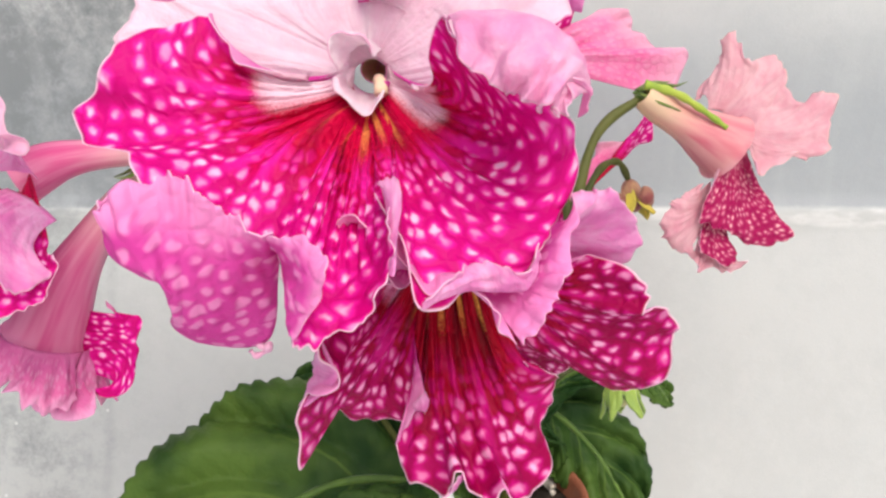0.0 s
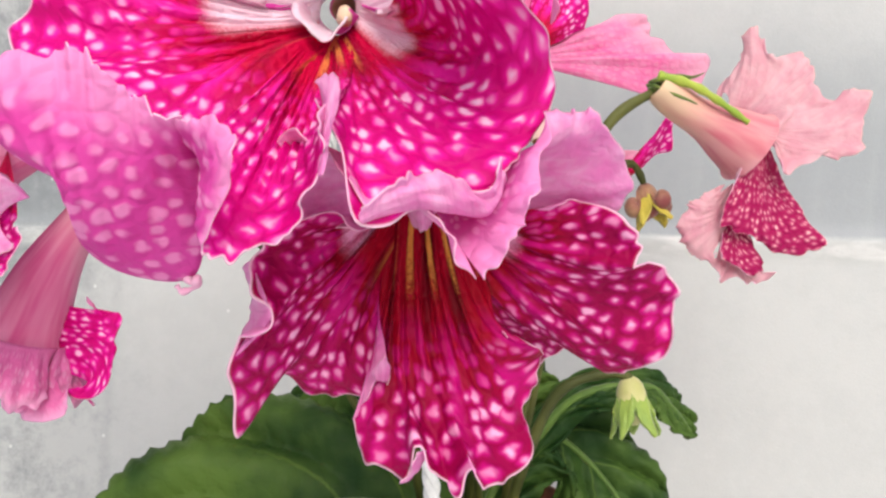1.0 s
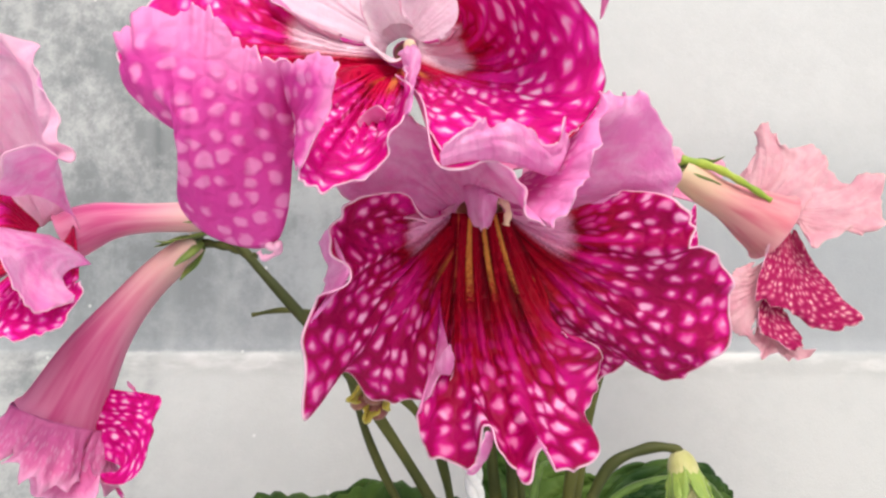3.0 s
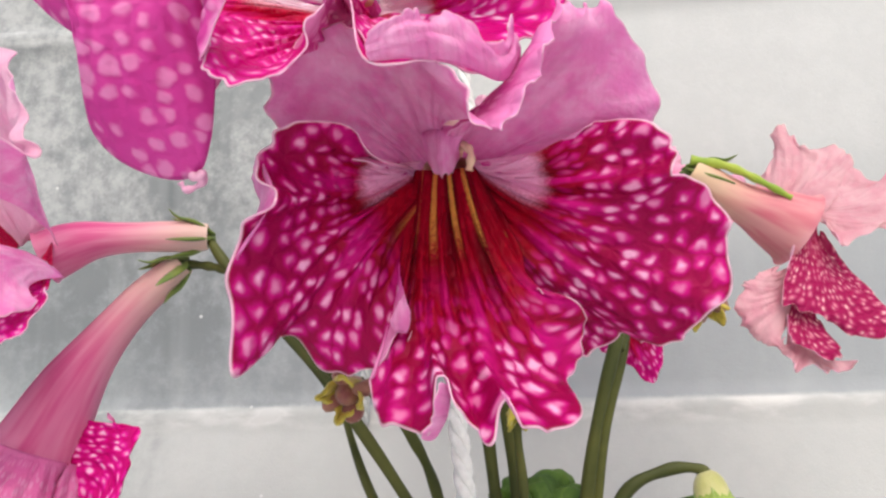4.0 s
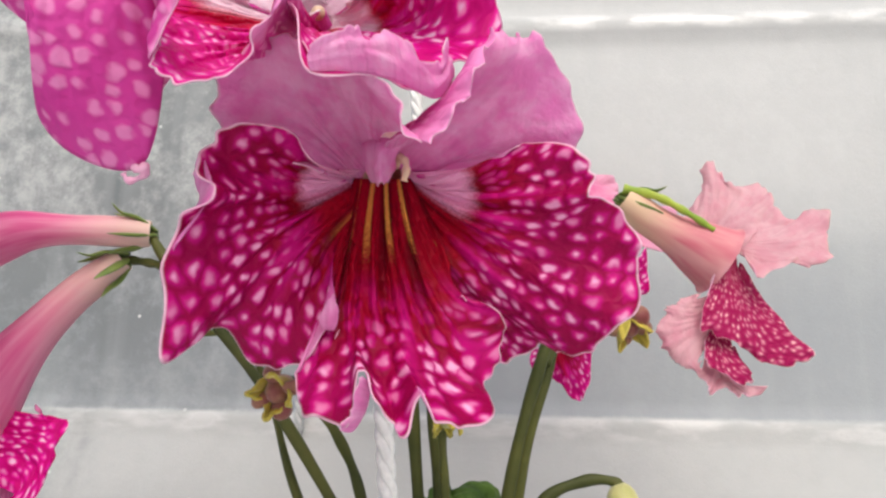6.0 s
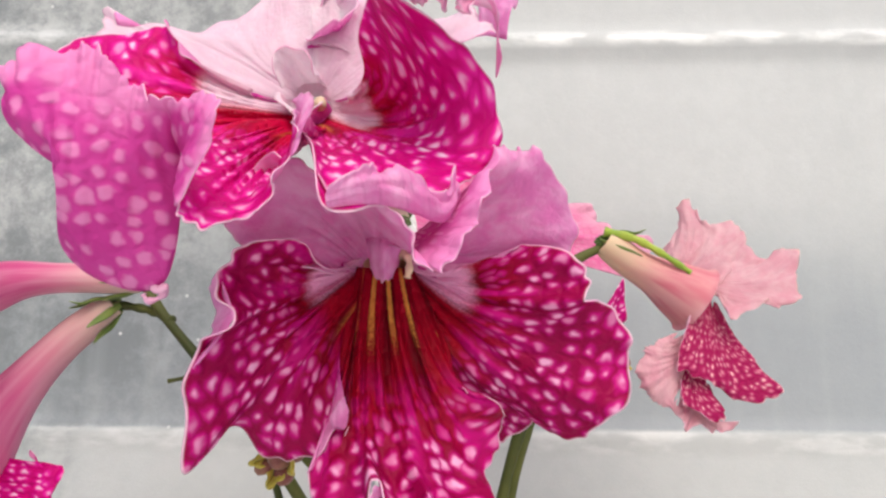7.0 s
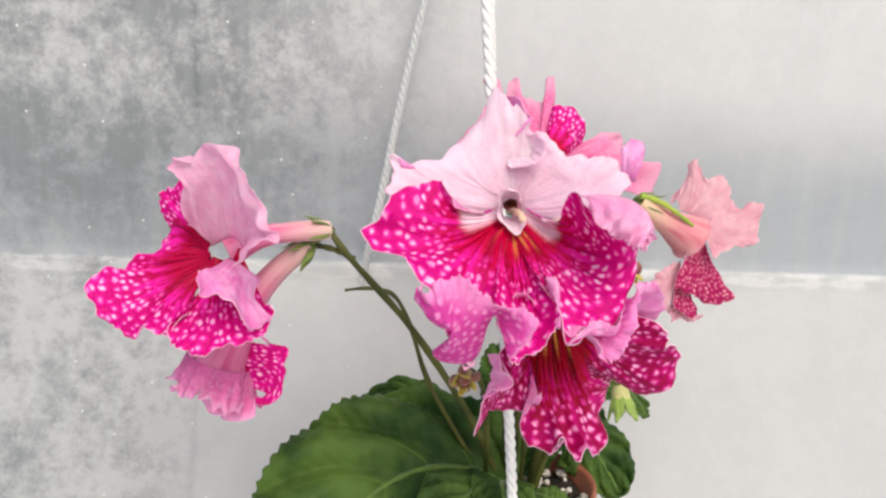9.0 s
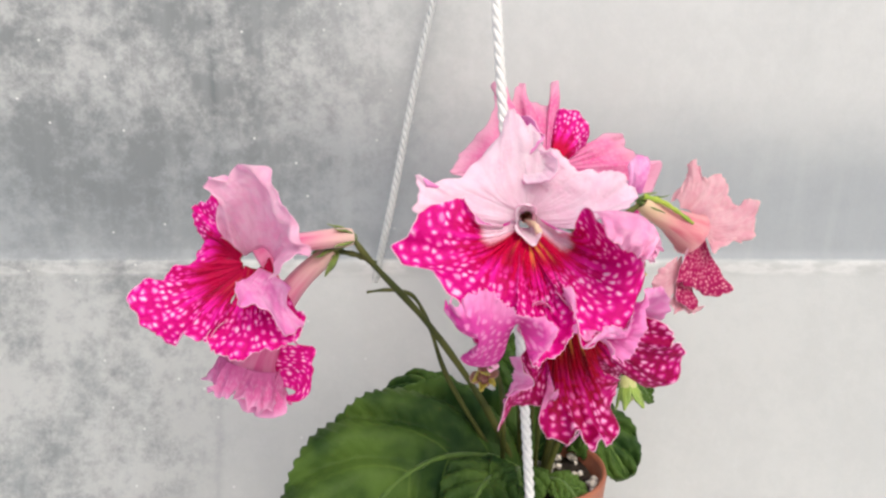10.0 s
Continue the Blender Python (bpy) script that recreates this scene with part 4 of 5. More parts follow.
flower_tube(side_flower_low, LOW_SIDE_FACE, [o, (-0.0840, 0.1635, 0.2600), (-0.0735, 0.1640, 0.2740), (-0.063, 0.164, 0.283)], 0.0102, 0.0024, TUBE_PINK, deep=0.001)
sepals(side_flower_low, (-0.063, 0.164, 0.283), (-0.7, -0.4, -0.6))

# the fading bloom and the ones behind
o = (0.0675, 0.176, 0.2866)
faded = thing("streptocarpus_flower", o, "fading salmon pink flower turned away, with spotted lower lobe", "flower", "blooms of the plant")
FADED_FACE = facing((0.75, -0.45, -0.45))
FADED_UP, FADED_LOW = (FADED, FADED_BACK, RIM), (FADED_SPOT, FADED_BACK, RIM)
loft_lobe("upper_lobe", faded, ([(63.3, 180, 295.9), (66.5, 180, 295.3), (69.3, 178, 292.7)],
          [(62.8, 182, 299.2), (68.1, 181, 304.6), (74.1, 180, 301.6), (72, 176, 292.9)],
          [(61.3, 184, 297.7), (64.6, 184, 304.1), (66.9, 184, 307.8), (66.4, 184, 312.1), (69, 184, 314.3), (70.6, 183, 311), (72.2, 181, 307.7), (78, 184, 308.7), (81.2, 183, 306.2), (81.1, 181, 302.7), (77, 177, 295.2), (70.3, 173, 288.1)]), (-60, 30), FADED_UP, 0.5, 51, pleat=0.05, turned=True)
loft_lobe("upper_lobe", faded, ([(69.4, 178, 293.8), (69, 175, 289.3)],
          [(75.4, 179, 297.8), (81.2, 174, 291.8), (74.4, 172, 286.7), (70.6, 173, 287.5)],
          [(79.2, 181, 303.4), (81.1, 179, 301.1), (84.6, 178, 297.3), (88.6, 179, 299.6), (91.7, 178, 299), (92.2, 176, 295.7), (89.5, 174, 291.3), (89.1, 173, 287.2), (84.6, 172, 284.7), (81.5, 171, 286.2), (76.4, 170, 283.1), (72.3, 169, 280.7), (71.4, 170, 284.2), (70.3, 173, 288.1)]), (20, 80), FADED_UP, 0.5, 52, pleat=0.05, turned=True)
loft_lobe("lower_lobe", faded, ([(65.8, 175, 287.9), (70.1, 175, 287.3)],
          [(63.1, 172, 280.8), (64.4, 171, 275.1), (69.7, 172, 271.7), (74.6, 175, 274.2), (70.2, 176, 284.4)],
          [(64.3, 172, 284.6), (60.8, 170, 276.6), (59.6, 170, 271.2), (62.4, 170, 269.2), (66.1, 171, 267.9), (69.3, 172, 266.1), (75.7, 174, 263.1), (80.9, 175, 264.3), (84.5, 175, 266.4), (79.8, 176, 271.7), (74.8, 176, 280), (71, 176, 287)]), (-30, 30), FADED_LOW, 0.3, 53, pleat=0.05, start=12.0, reach=24.0)
loft_lobe("lower_lobe", faded, ([(63.6, 175, 273.9), (66.5, 175, 270.9)],
          [(61.5, 173, 268.7), (63.9, 172, 265), (67.1, 174, 267.7)],
          [(60.5, 172, 268.5), (60.4, 171, 264.2), (62.8, 171, 262), (67.6, 172, 259), (70.6, 173, 260.1), (70.4, 174, 263), (67.5, 175, 267.6)]), (-30, 10), FADED_LOW, 0.3, 54, nu=80, ns=26, pleat=0.05, start=12.0, reach=22.0)
loft_lobe("lower_lobe", faded, ([(63.7, 176, 279.1), (64, 176, 274.1), (63.7, 176, 269.1)],
          [(59.9, 172, 277.3), (55.4, 170, 270.5), (59.1, 172, 263.7)],
          [(61.5, 174, 278.9), (56, 171, 276.7), (52.1, 170, 274), (50.8, 170, 269.2), (52.5, 171, 264.7), (56.1, 172, 262.5), (60.4, 173, 260.9)]), (-60, -20), (FADED_BACK, FADED_BACK, RIM), 0.3, 55, pleat=0.05)
loft_lobe("lower_lobe", faded, ([(61.8, 176, 267.9), (67.3, 177, 264.5)],
          [(60.5, 174, 262.8), (67.9, 176, 260.2)],
          [(59.4, 173, 263.9), (60.7, 173, 259.4), (61.4, 173, 257.4), (66.4, 174, 258), (69.3, 174, 256.9), (74, 176, 259.7)]), (-40, 0), (FADED_BACK, FADED_BACK, RIM), 0.5, 56, nu=80, ns=26, pleat=0.05)
flower_tube(faded, FADED_FACE, [o, (0.0597, 0.175, 0.291), (0.0519, 0.173, 0.2949), (0.045, 0.171, 0.2995)], 0.0090, 0.0028, TUBE_FADED, deep=0.001)
sepals(faded, (0.045, 0.171, 0.2995), (0.9, 0.3, -0.2))
stalk("style", [(0.045, 0.1695, 0.3015), (0.052, 0.1690, 0.2995), (0.058, 0.1690, 0.296), (0.064, 0.1695, 0.292)], 0.0011, 0.0006, STYLE_GREEN, faded)
o = (0.0155, 0.2, 0.3081)
rear = thing("streptocarpus_flower", o, "bright pink frilled flower facing away behind the others", "flower", "blooms of the plant")
REAR_FACE = facing((0.05, 0.95, 0.3))
REAR = (SPOT_BRIGHT, BACK_ROSE, RIM)
petal("upper_lobe", rear, REAR_FACE, (-85, -40), [(-105, 47.2, 5.0), (-91, 50.6, 10.9), (-90, 42.1, 11.7), (-85, 36.7, 14.6), (-77, 36.2, 17.1), (-72, 27.9, 16.7), (-86, 24.7, 12.3), (-75, 18.1, 13.0)], REAR, swell=1.0, frill=0.8, seed=61)
petal("upper_lobe", rear, REAR_FACE, (-40, 25), [(-86, 24.7, 12.3), (-74, 18.6, 15.2), (-30, 18.9, 20.4), (-19, 28.3, 23.7), (-11, 28.4, 23.8), (-11, 21.1, 20.4), (6, 21.3, 20.2), (12, 27.0, 22.7), (19, 28.3, 22.6), (37, 18.6, 16.6)], REAR, swell=1.0, frill=0.8, seed=62)
petal("upper_lobe", rear, REAR_FACE, (20, 90), [(31, 19.7, 17.3), (29, 28.5, 20.7), (37, 33.5, 21.0), (42, 27.0, 17.9), (66, 26.0, 11.4), (83, 31.9, 5.9), (94, 35.1, 0.4), (97, 24.1, 0.9)], REAR, swell=1.0, frill=0.8, seed=63)
petal("curled_margin", rear, REAR_FACE, (-60, -20), [(-69, 19.2, 10.5), (-53, 22.8, 10.6), (-37, 24.1, 13.2), (-20, 20.5, 13.8), (-19, 14.7, 13.1), (-39, 10.7, 12.5)], (BACK_ROSE, SPOT_BRIGHT, RIM), swell=-2.0, frill=0.4, seed=64, nu=50, ns=24)
flower_tube(rear, REAR_FACE, [o, (0.0145, 0.1940, 0.3001), (0.021, 0.188, 0.298), (0.022, 0.184, 0.288)], 0.0050, 0.0022, TUBE_PINK)
o = (0.0339, 0.2, 0.2728)
rear_low = thing("streptocarpus_flower", o, "pink flower hanging low behind the stems, mostly hidden", "flower", "blooms of the plant")
petal("lower_lobe", rear_low, REAR_FACE, (-110, 160), [(-44, 31.9, 8.4), (-61, 26.0, 10.5), (-42, 13.9, 9.0), (-97, 7.9, 6.4), (-154, 14.4, 2.6), (-168, 15.5, 1.7), (170, 10.2, 2.0), (133, 10.7, 2.5), (104, 7.1, 3.3)], REAR, swell=1.0, frill=0.6, seed=65)
flower_tube(rear_low, REAR_FACE, [o, (0.0319, 0.1940, 0.2768), (0.0299, 0.1860, 0.2788), (0.0279, 0.1780, 0.2768)], 0.0045, 0.0022, TUBE_PINK)

# ---- stems, leaves, pot ----
plant = thing("streptocarpus_plant", (0.005, 0.170, 0.196), "potted plant with hairy green stems and dark quilted leaves", "plant")
BASE = (0.005, 0.170, 0.196)
stalk("stem", [BASE, (-0.010, 0.168, 0.226), (-0.030, 0.164, 0.256), (-0.050, 0.161, 0.279), (-0.057, 0.162, 0.288)], 0.0013, 0.0010, STEM_GREEN, plant)
stalk("stem", [(-0.049, 0.161, 0.279), (-0.055, 0.163, 0.2815), (-0.063, 0.164, 0.283)], 0.0010, 0.0009, STEM_GREEN, plant)
stalk("stem", [(0.0, 0.172, 0.196), (-0.022, 0.171, 0.233), (-0.030, 0.169, 0.255), (-0.036, 0.168, 0.266), (-0.044, 0.169, 0.268), (-0.052, 0.170, 0.267)], 0.0010, 0.0005, STEM_GREEN, plant)
stalk("stem", [(0.008, 0.172, 0.196), (0.006, 0.16, 0.24), (0.004, 0.152, 0.262), (0.004, 0.148, 0.281)], 0.0013, 0.0011, STEM_GREEN, plant)
stalk("stem", [(0.006, 0.175, 0.196), (0.002, 0.16, 0.24), (0.0, 0.148, 0.275), (0.0, 0.142, 0.296)], 0.0013, 0.0011, STEM_GREEN, plant)
stalk("stem", [(0.014, 0.172, 0.196), (0.020, 0.166, 0.240), (0.027, 0.161, 0.266), (0.034, 0.167, 0.290), (0.046, 0.172, 0.299)], 0.0013, 0.0011, STEM_GREEN, plant)
stalk("stem", [(0.016, 0.176, 0.196), (0.022, 0.170, 0.240), (0.029, 0.170, 0.268), (0.026, 0.180, 0.285), (0.022, 0.184, 0.288)], 0.0012, 0.0010, STEM_GREEN, plant)
stalk("stem", [(0.014, 0.166, 0.198), (0.019, 0.162, 0.220), (0.025, 0.160, 0.235), (0.033, 0.160, 0.2395), (0.039, 0.160, 0.2395), (0.040, 0.160, 0.2370)], 0.0013, 0.0009, STEM_GREEN, plant)


def leaf(parent, points, width, up, seed, label="", teeth=46, droop=0.25):
    """A blade along its midrib: quilted between the side veins, with a toothed edge, and the rib as a part of its own."""
    nu, nv = 150, 61
    rib = spline(points, nu)
    tan = np.gradient(rib, axis=0)
    tan /= np.linalg.norm(tan, axis=1, keepdims=True)
    up = np.array(up, float)
    side = np.cross(tan, up)
    side /= np.linalg.norm(side, axis=1, keepdims=True)
    nrm = np.cross(side, tan)
    v = np.linspace(0, 1, nu)
    half = width * np.clip(np.sin(np.pi * np.clip(v * 0.93 + 0.07, 0, 1)) ** 0.55, 0.02, 1)
    u = np.linspace(-1, 1, nv)
    tooth = 1 + 0.06 * np.abs((v * teeth) % 1 - 0.5) * 2 + 0.02 * np.sin(v * 19 + seed)
    reach = u[None, :] * (half * tooth)[:, None]
    quilt = np.abs(np.sin((v[:, None] * 21.0) - np.abs(u)[None, :] * 4.5)) * (np.abs(u) * (1 - np.abs(u) * 0.5))[None, :] * 0.0150 * min(1.0, width / 0.03)
    wave = smooth_noise((nu, nv), (7, 6), seed) * np.abs(u)[None, :] ** 2 * 0.0045 * min(1.0, width / 0.03) + smooth_noise((nu, nv), (30, 16), seed + 5) * 0.0005
    fall = -droop * (np.abs(u) ** 2)[None, :] * half[:, None] + 0.10 * np.abs(u)[None, :] * half[:, None]
    # the side halves run forward along the rib
    shift = (np.abs(u) ** 1.5)[None, :] * half[:, None] * 0.25
    g = rib[:, None] + side[:, None] * reach[:, :, None] + nrm[:, None] * (quilt + wave + fall)[:, :, None] + tan[:, None] * shift[:, :, None]
    uv = np.stack([np.broadcast_to(u, (nu, nv)), np.broadcast_to(v[:, None], (nu, nv))], -1)
    blade = meshed("leaf_blade", sheet_mesh("leaf_blade", g - np.array(parent.location), 0.0007, {"along": uv}, (0, 0, 0)), LEAF, parent, label)
    rad = 0.0013 * (1 - v * 0.8) + 0.0002
    meshed("midrib", sweep_mesh("midrib", rib + nrm * 0.0003 - np.array(parent.location), rad, 10), RIB, parent, "pale green midrib")
    return blade


leaf(plant, [(0.006, 0.168, 0.198), (-0.008, 0.168, 0.205), (-0.028, 0.166, 0.205), (-0.047, 0.158, 0.195), (-0.060, 0.147, 0.173), (-0.067, 0.136, 0.140)], 0.0322, (0.22, -0.66, 0.71), 3, "large dark green leaf, quilted, with toothed edge")
leaf(plant, [(0.004, 0.176, 0.199), (-0.006, 0.186, 0.210), (-0.018, 0.196, 0.217), (-0.032, 0.202, 0.220), (-0.044, 0.204, 0.214)], 0.009, (0.1, -0.5, 0.85), 11, "olive green leaf behind the large one", 20)
leaf(plant, [(0.010, 0.176, 0.199), (0.018, 0.186, 0.212), (0.029, 0.190, 0.214), (0.042, 0.186, 0.203), (0.050, 0.178, 0.190)], 0.015, (-0.2, -0.62, 0.75), 5, "dark green leaf", 26)
leaf(plant, [(0.010, 0.180, 0.199), (0.012, 0.194, 0.222), (0.016, 0.204, 0.230), (0.024, 0.212, 0.224)], 0.015, (0.1, -0.7, 0.7), 7, "dark green leaf", 26)
leaf(plant, [(0.012, 0.180, 0.200), (0.030, 0.186, 0.224), (0.048, 0.186, 0.2295), (0.056, 0.188, 0.2235), (0.0615, 0.190, 0.2165)], 0.006, (0.1, -0.6, 0.75), 13, "small narrow leaf", 16)
leaf(plant, [(0.004, 0.164, 0.198), (0.001, 0.155, 0.206), (0.000, 0.147, 0.206), (0.001, 0.140, 0.196)], 0.010, (0.0, -0.3, 0.95), 9, "small young leaf", 20)
leaf(plant, [(0.002, 0.162, 0.199), (-0.008, 0.151, 0.206), (-0.016, 0.141, 0.203), (-0.020, 0.133, 0.188)], 0.013, (0.0, -0.3, 0.95), 17, "small young leaf", 22)
leaf(plant, [(0.008, 0.160, 0.197), (0.014, 0.152, 0.203), (0.019, 0.147, 0.200), (0.022, 0.143, 0.192)], 0.007, (0.1, -0.3, 0.95), 15, "small young leaf", 16)


# ---- buds ----
def bell(name, at, forward, size, material, label, lobes=5):
    """A calyx of pointed sepals round a bud."""
    ob = thing(name, at, label, "bud", "buds of the plant")
    turn = facing(forward)
    for k in range(lobes):
        c = 360 / lobes * k + 12
        h = 180 / lobes
        edge = [(c - h, 0.38 * size, 0.45 * size), (c - h * 0.8, 0.42 * size, 0.70 * size), (c - h * 0.3, 0.50 * size, 0.96 * size), (c, 0.56 * size, 1.10 * size), (c + h * 0.3, 0.50 * size, 0.96 * size), (c + h * 0.8, 0.42 * size, 0.70 * size), (c + h, 0.38 * size, 0.45 * size)]
        petal("sepal", ob, turn, (c - h, c + h), edge, (material, material, material), swell=-0.10 * size, frill=0.25, seed=70 + k, nu=28, ns=14, pleat=0.0, throat=(0.10 * size, -0.15 * size), thick=0.5)
    core = spline([tuple(-0.0002 * size * turn[1]), tuple(0.0004 * size * turn[1]), tuple(0.00085 * size * turn[1])], 12)
    meshed("bud_core", sweep_mesh("bud_core", core, 0.001 * size * np.array([0.10, 0.2, 0.27, 0.31, 0.33, 0.34, 0.33, 0.31, 0.28, 0.22, 0.15, 0.05]), 14), BUD_PALE if lobes == 5 else WITHERED, ob)
    return ob


def withered(at, forward, size, label, seed):
    """A spent bloom: a green cap with curled brown remains."""
    ob = bell("withered_bud", at, forward, size, BUD_YELLOW, label, 4)
    turn = facing(forward)
    rng = np.random.RandomState(seed)
    for k in range(4):
        a = 2 * np.pi * k / 4 + rng.uniform(0, 0.6)
        out = np.cos(a) * turn[0] + np.sin(a) * turn[2]
        side = np.cross(out, turn[1])
        w = np.linspace(0, 1, 26)
        curl = w * 4.6
        p = (0.0006 * size * w)[:, None] * turn[1] + 0.00022 * size * out + 0.00034 * size * ((1 - np.cos(curl)) * 0.5)[:, None] * out + (0.00034 * size * np.sin(curl))[:, None] * turn[1] + (0.0002 * size * w * rng.uniform(-1, 1))[:, None] * side
        rad = 0.00020 * size * (0.5 + np.sin(np.pi * np.clip(w * 1.05, 0, 1)) * 0.8)
        meshed("curled_remnant", sweep_mesh("curled_remnant", p, rad, 10, True, 0.7), WITHERED, ob)
    return ob


bell("flower_bud", (0.0400, 0.160, 0.2375), (0.10, -0.30, -0.95), 9.5, BUD_GREEN, "nodding yellow-green bud on a bent stalk")
bell("flower_bud", (0.0078, 0.150, 0.2520), (0.05, -0.25, -0.97), 4.8, BUD_YELLOW, "small drooping yellow bud")
withered((-0.0163, 0.13, 0.2531), (-0.15, -0.90, -0.40), 6.2, "withered brown bud with green cap", 3)
withered((0.0465, 0.184, 0.2770), (0.20, -0.35, -0.92), 8.0, "withered bud with dark round remains", 5)
stalk("stem", [(-0.002, 0.168, 0.197), (-0.006, 0.152, 0.232), (-0.010, 0.142, 0.246), (-0.0163, 0.132, 0.2541)], 0.0010, 0.0008, STEM_GREEN, plant)
stalk("stem", [(0.010, 0.168, 0.197), (0.008, 0.156, 0.232), (0.007, 0.152, 0.250), (0.0078, 0.150, 0.2525)], 0.0009, 0.0007, STEM_GREEN, plant)
stalk("stem", [(0.027, 0.166, 0.262), (0.036, 0.176, 0.280), (0.043, 0.183, 0.283), (0.0465, 0.184, 0.2775)], 0.0010, 0.0008, STEM_GREEN, plant)

# every bloom and bud hangs on the plant: its tube or core carries the lobes
for ob in [o for o in scene.objects if o.type == "EMPTY" and o.name.split(".")[0] in ("streptocarpus_flower", "flower_bud", "withered_bud")]:
    kids = list(ob.children)
    core = next(k for k in kids if k.name.split(".")[0] in ("tube", "bud_core"))
    core.parent, core.location = plant, ob.location - plant.location
    core["label"] = ob["label"]
    kind = ob.name.split(".")[0].replace("streptocarpus_", "")
    for k in kids:
        if k is not core:
            k.parent = core
    bpy.data.objects.remove(ob)
    core.name = kind

pot = thing("flower_pot", (0.0065, 0.170, 0.105), "terracotta coloured plastic flower pot on a white board", "pot")
bm = bmesh.new()
prof = [(0.0, 0.0), (0.021, 0.0), (0.022, 0.001), (0.0270, 0.072), (0.0282, 0.073), (0.0302, 0.095), (0.0299, 0.0962), (0.0289, 0.0962), (0.0280, 0.095), (0.0262, 0.072), (0.021, 0.003), (0.0, 0.003)]
ringv = []
for r, z in prof:
    ringv.append([bm.verts.new((r * math.cos(a), r * math.sin(a), z)) for a in (2 * math.pi * k / 64 for k in range(64))])
for a, b in zip(ringv, ringv[1:]):
    for k in range(64):
        bm.faces.new((a[k], a[(k + 1) % 64], b[(k + 1) % 64], b[k]))
bmesh.ops.remove_doubles(bm, verts=bm.verts, dist=1e-5)
part("pot_wall", bm, POT, pot)
g = np.zeros((40, 40, 3))
rr, aa = np.linspace(0.0, 0.0278, 40), np.linspace(0, 2 * np.pi, 40)
g[:, :, 0], g[:, :, 1] = rr[None, :] * np.cos(aa)[:, None], rr[None, :] * np.sin(aa)[:, None]
g[:, :, 2] = 0.088 + smooth_noise((40, 40), (14, 9), 4) * 0.0022
g[-1] = g[0]
part_mesh = sheet_mesh("soil", g[::-1], 0.001, {}, (0, 0, 0))
soil = tagged(meshed("potting_soil", part_mesh, SOIL), "dark potting soil with white perlite crumbs in the pot", "soil", kind="stuff")
soil.location = pot.location
bm = bmesh.new()
for k in range(130):
    a, r = random.uniform(0, 6.28), 0.0265 * random.random() ** 0.5
    m = Matrix.Translation((r * math.cos(a), r * math.sin(a), 0.0895 + random.uniform(0, 0.0015))) @ Euler((random.random() * 6, random.random() * 6, 0)).to_matrix().to_4x4()
    b = bmesh.ops.create_icosphere(bm, subdivisions=1, radius=random.uniform(0.0007, 0.0024), matrix=m)
    for v in b["verts"]:
        v.co += Vector((random.uniform(-1, 1), random.uniform(-1, 1), random.uniform(-1, 1))) * 0.0004
grit = tagged(part("perlite", bm, PERLITE), "white perlite crumbs on the soil", "perlite", kind="stuff")
grit.location = pot.location


# ---- cords ----
def cord(points, radius, label, material=CORD):
    """Three strands laid round one another."""
    base = spline(points, 420)
    ob = thing("cord", tuple(base[-1]), label, "cord", "hanging cords")
    run = np.concatenate([[0], np.cumsum(np.linalg.norm(np.diff(base, axis=0), axis=1))])
    for k in range(3):
        a = run / 0.0036 * 2 * np.pi / 3 + 2 * np.pi * k / 3
        p = base + np.stack([np.cos(a), np.sin(a), np.zeros_like(a)], 1) * radius * 0.52
        meshed("strand", sweep_mesh("strand", p - base[-1], np.full(420, radius * 0.56), 8), material, ob)
    return ob


cord([(-0.030, 0.150, 0.560), (-0.014, 0.144, 0.362), (-0.006, 0.142, 0.285), (0.002, 0.140, 0.204), (0.008, 0.138, 0.107)], 0.0016, "white twisted cord in front of the pot")
cord([(0.020, 0.265, 0.560), (-0.0235, 0.250, 0.378), (-0.0405, 0.252, 0.290), (-0.0470, 0.263, 0.256), (-0.0555, 0.285, 0.205), (-0.074, 0.300, 0.107)], 0.0017, "greyed white twisted cord by the backdrop", CORD_GREY)
cord([(-0.020, 0.190, 0.560), (-0.006, 0.187, 0.362), (-0.002, 0.188, 0.320), (0.003, 0.190, 0.285), (0.004, 0.190, 0.272)], 0.0015, "white twisted cord ending behind the flowers")

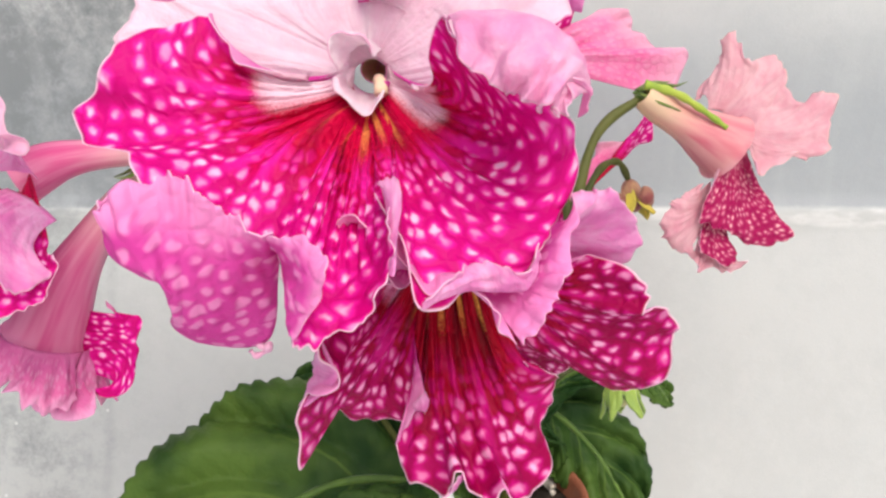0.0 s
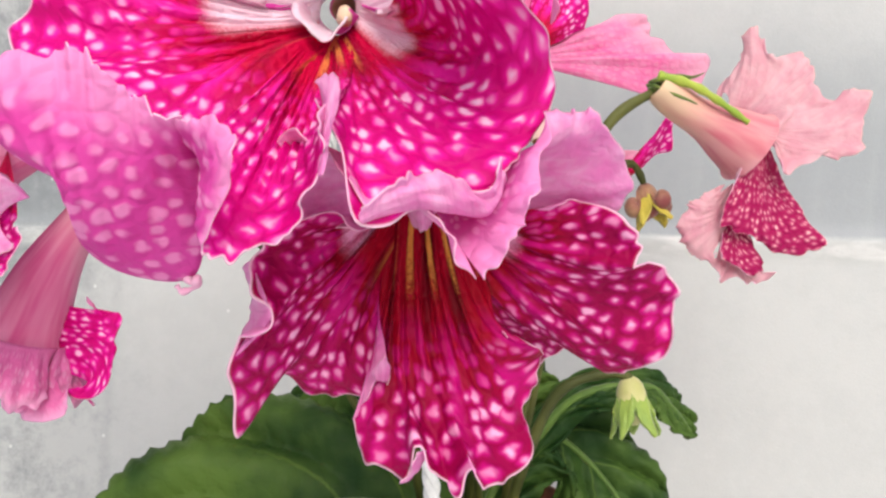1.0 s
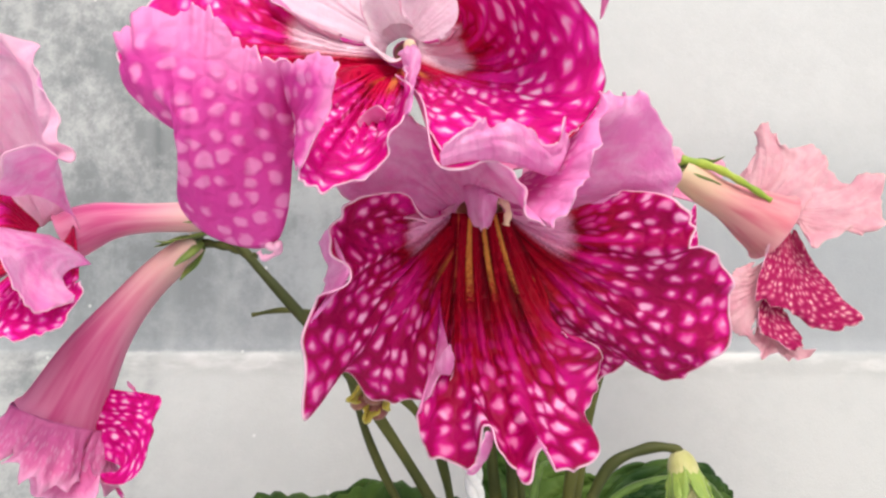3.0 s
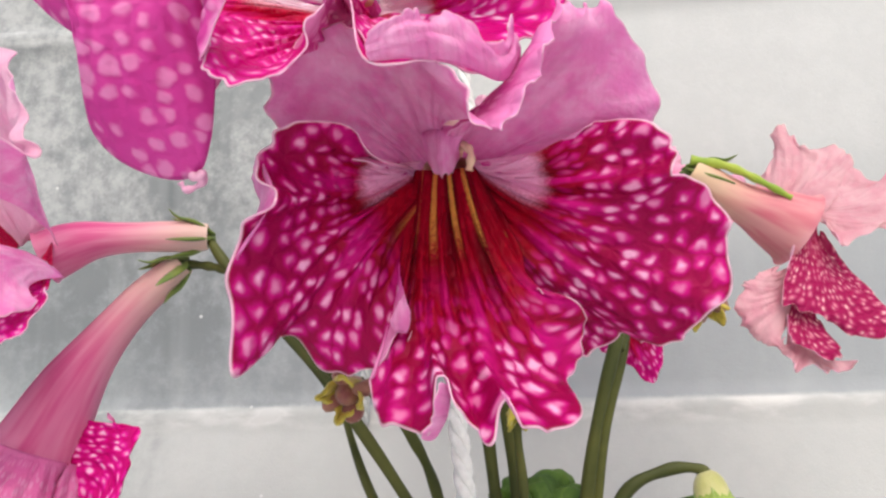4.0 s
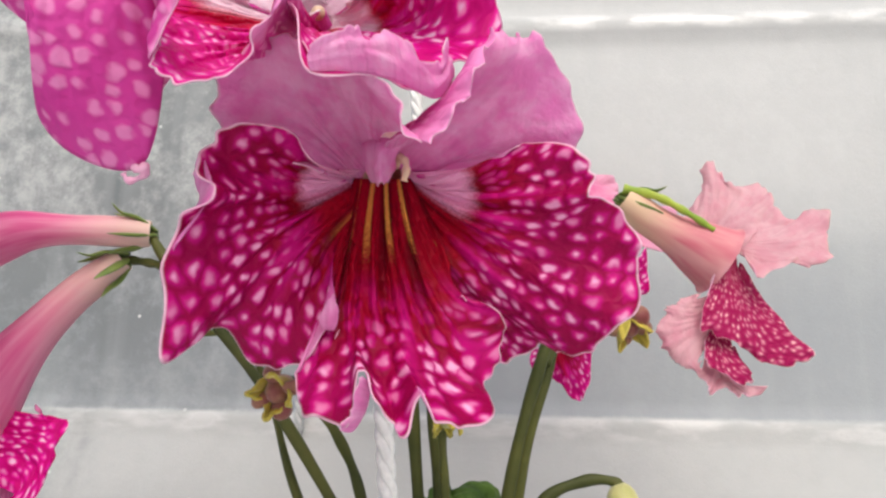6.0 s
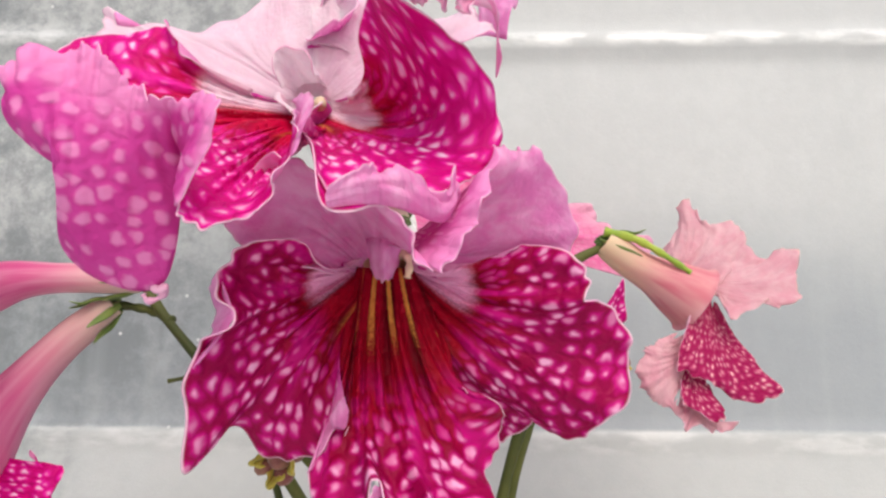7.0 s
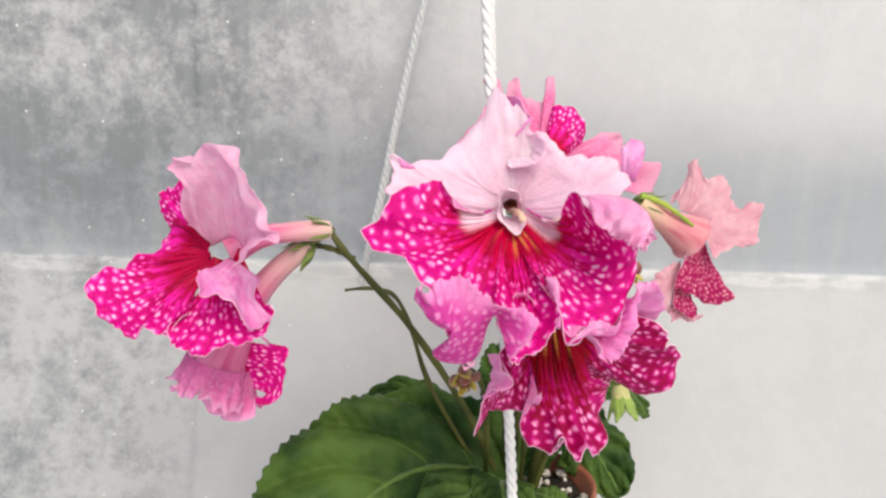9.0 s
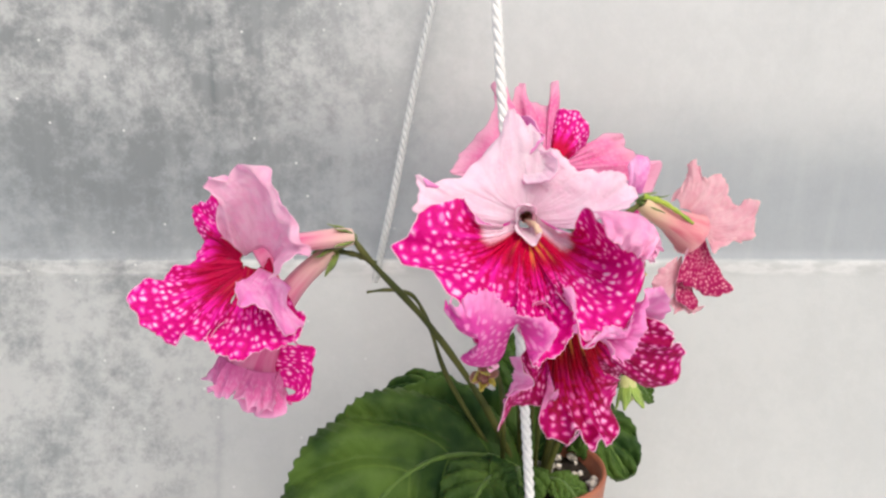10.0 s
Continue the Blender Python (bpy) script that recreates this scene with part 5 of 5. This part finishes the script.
# ---- setting ----
def drop_sheet():
    """The fleece behind the plant: hung flat, with two ridges where it passes over bars, its left edge cut slanting."""
    nu, nv = 120, 220
    x = np.linspace(0, 1, nu)[:, None]
    z = np.linspace(0.10, 0.78, nv)[None, :]
    left = np.interp(z, (0.10, 0.34, 0.386, 0.4015, 0.425, 0.438, 0.46, 0.78), (-0.42, -0.250, -0.216, -0.2065, -0.197, -0.194, -0.192, -0.185))
    X = left + (0.62 - left) * x
    Z = z + 0 * x
    low = np.clip(0.2600 - Z, 0, 1)
    ridge = 0.0022 * np.exp(-((Z - 0.2570) / 0.0030) ** 2) + 0.0034 * np.exp(-((Z - 0.401) / 0.0045) ** 2)
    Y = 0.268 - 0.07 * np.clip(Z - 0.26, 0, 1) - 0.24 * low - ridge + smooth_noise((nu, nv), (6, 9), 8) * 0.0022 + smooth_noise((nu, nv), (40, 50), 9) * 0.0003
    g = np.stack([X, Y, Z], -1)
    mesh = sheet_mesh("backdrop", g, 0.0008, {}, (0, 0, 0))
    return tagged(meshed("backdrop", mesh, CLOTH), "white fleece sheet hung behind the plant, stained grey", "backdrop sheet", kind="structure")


drop_sheet()


def slab(name, size, at, material, label, category, kind="structure"):
    bm = bmesh.new()
    bmesh.ops.create_cube(bm, size=1.0, matrix=Matrix.Diagonal((*size, 1)))
    bmesh.ops.bevel(bm, geom=bm.edges[:], offset=min(size) * 0.08, segments=2, affect="EDGES")
    ob = part(name, bm, material)
    ob.location = at
    for p in ob.data.polygons:
        p.use_smooth = False
    return tagged(ob, label, category, kind=kind)


# unseen support and floor, added and kept pale to bounce light under the petals
slab("shelf", (1.6, 0.9, 0.02), (0.1, 0.05, 0.095), WHITE, "white painted board under the pot", "shelf")
slab("ground", (60.0, 60.0, 0.1), (0, 0, -0.9), BOARD, "plain grey floor", "floor")
slab("wall_back", (1.8, 0.03, 1.4), (-0.1, 0.42, 0.55), FRAME, "dark wall behind the sheet", "wall")
slab("trim", (0.7, 0.012, 0.010), (-0.36, 0.325, 0.4555), FRAME_LIGHT, "olive bar behind the sheet", "bar")
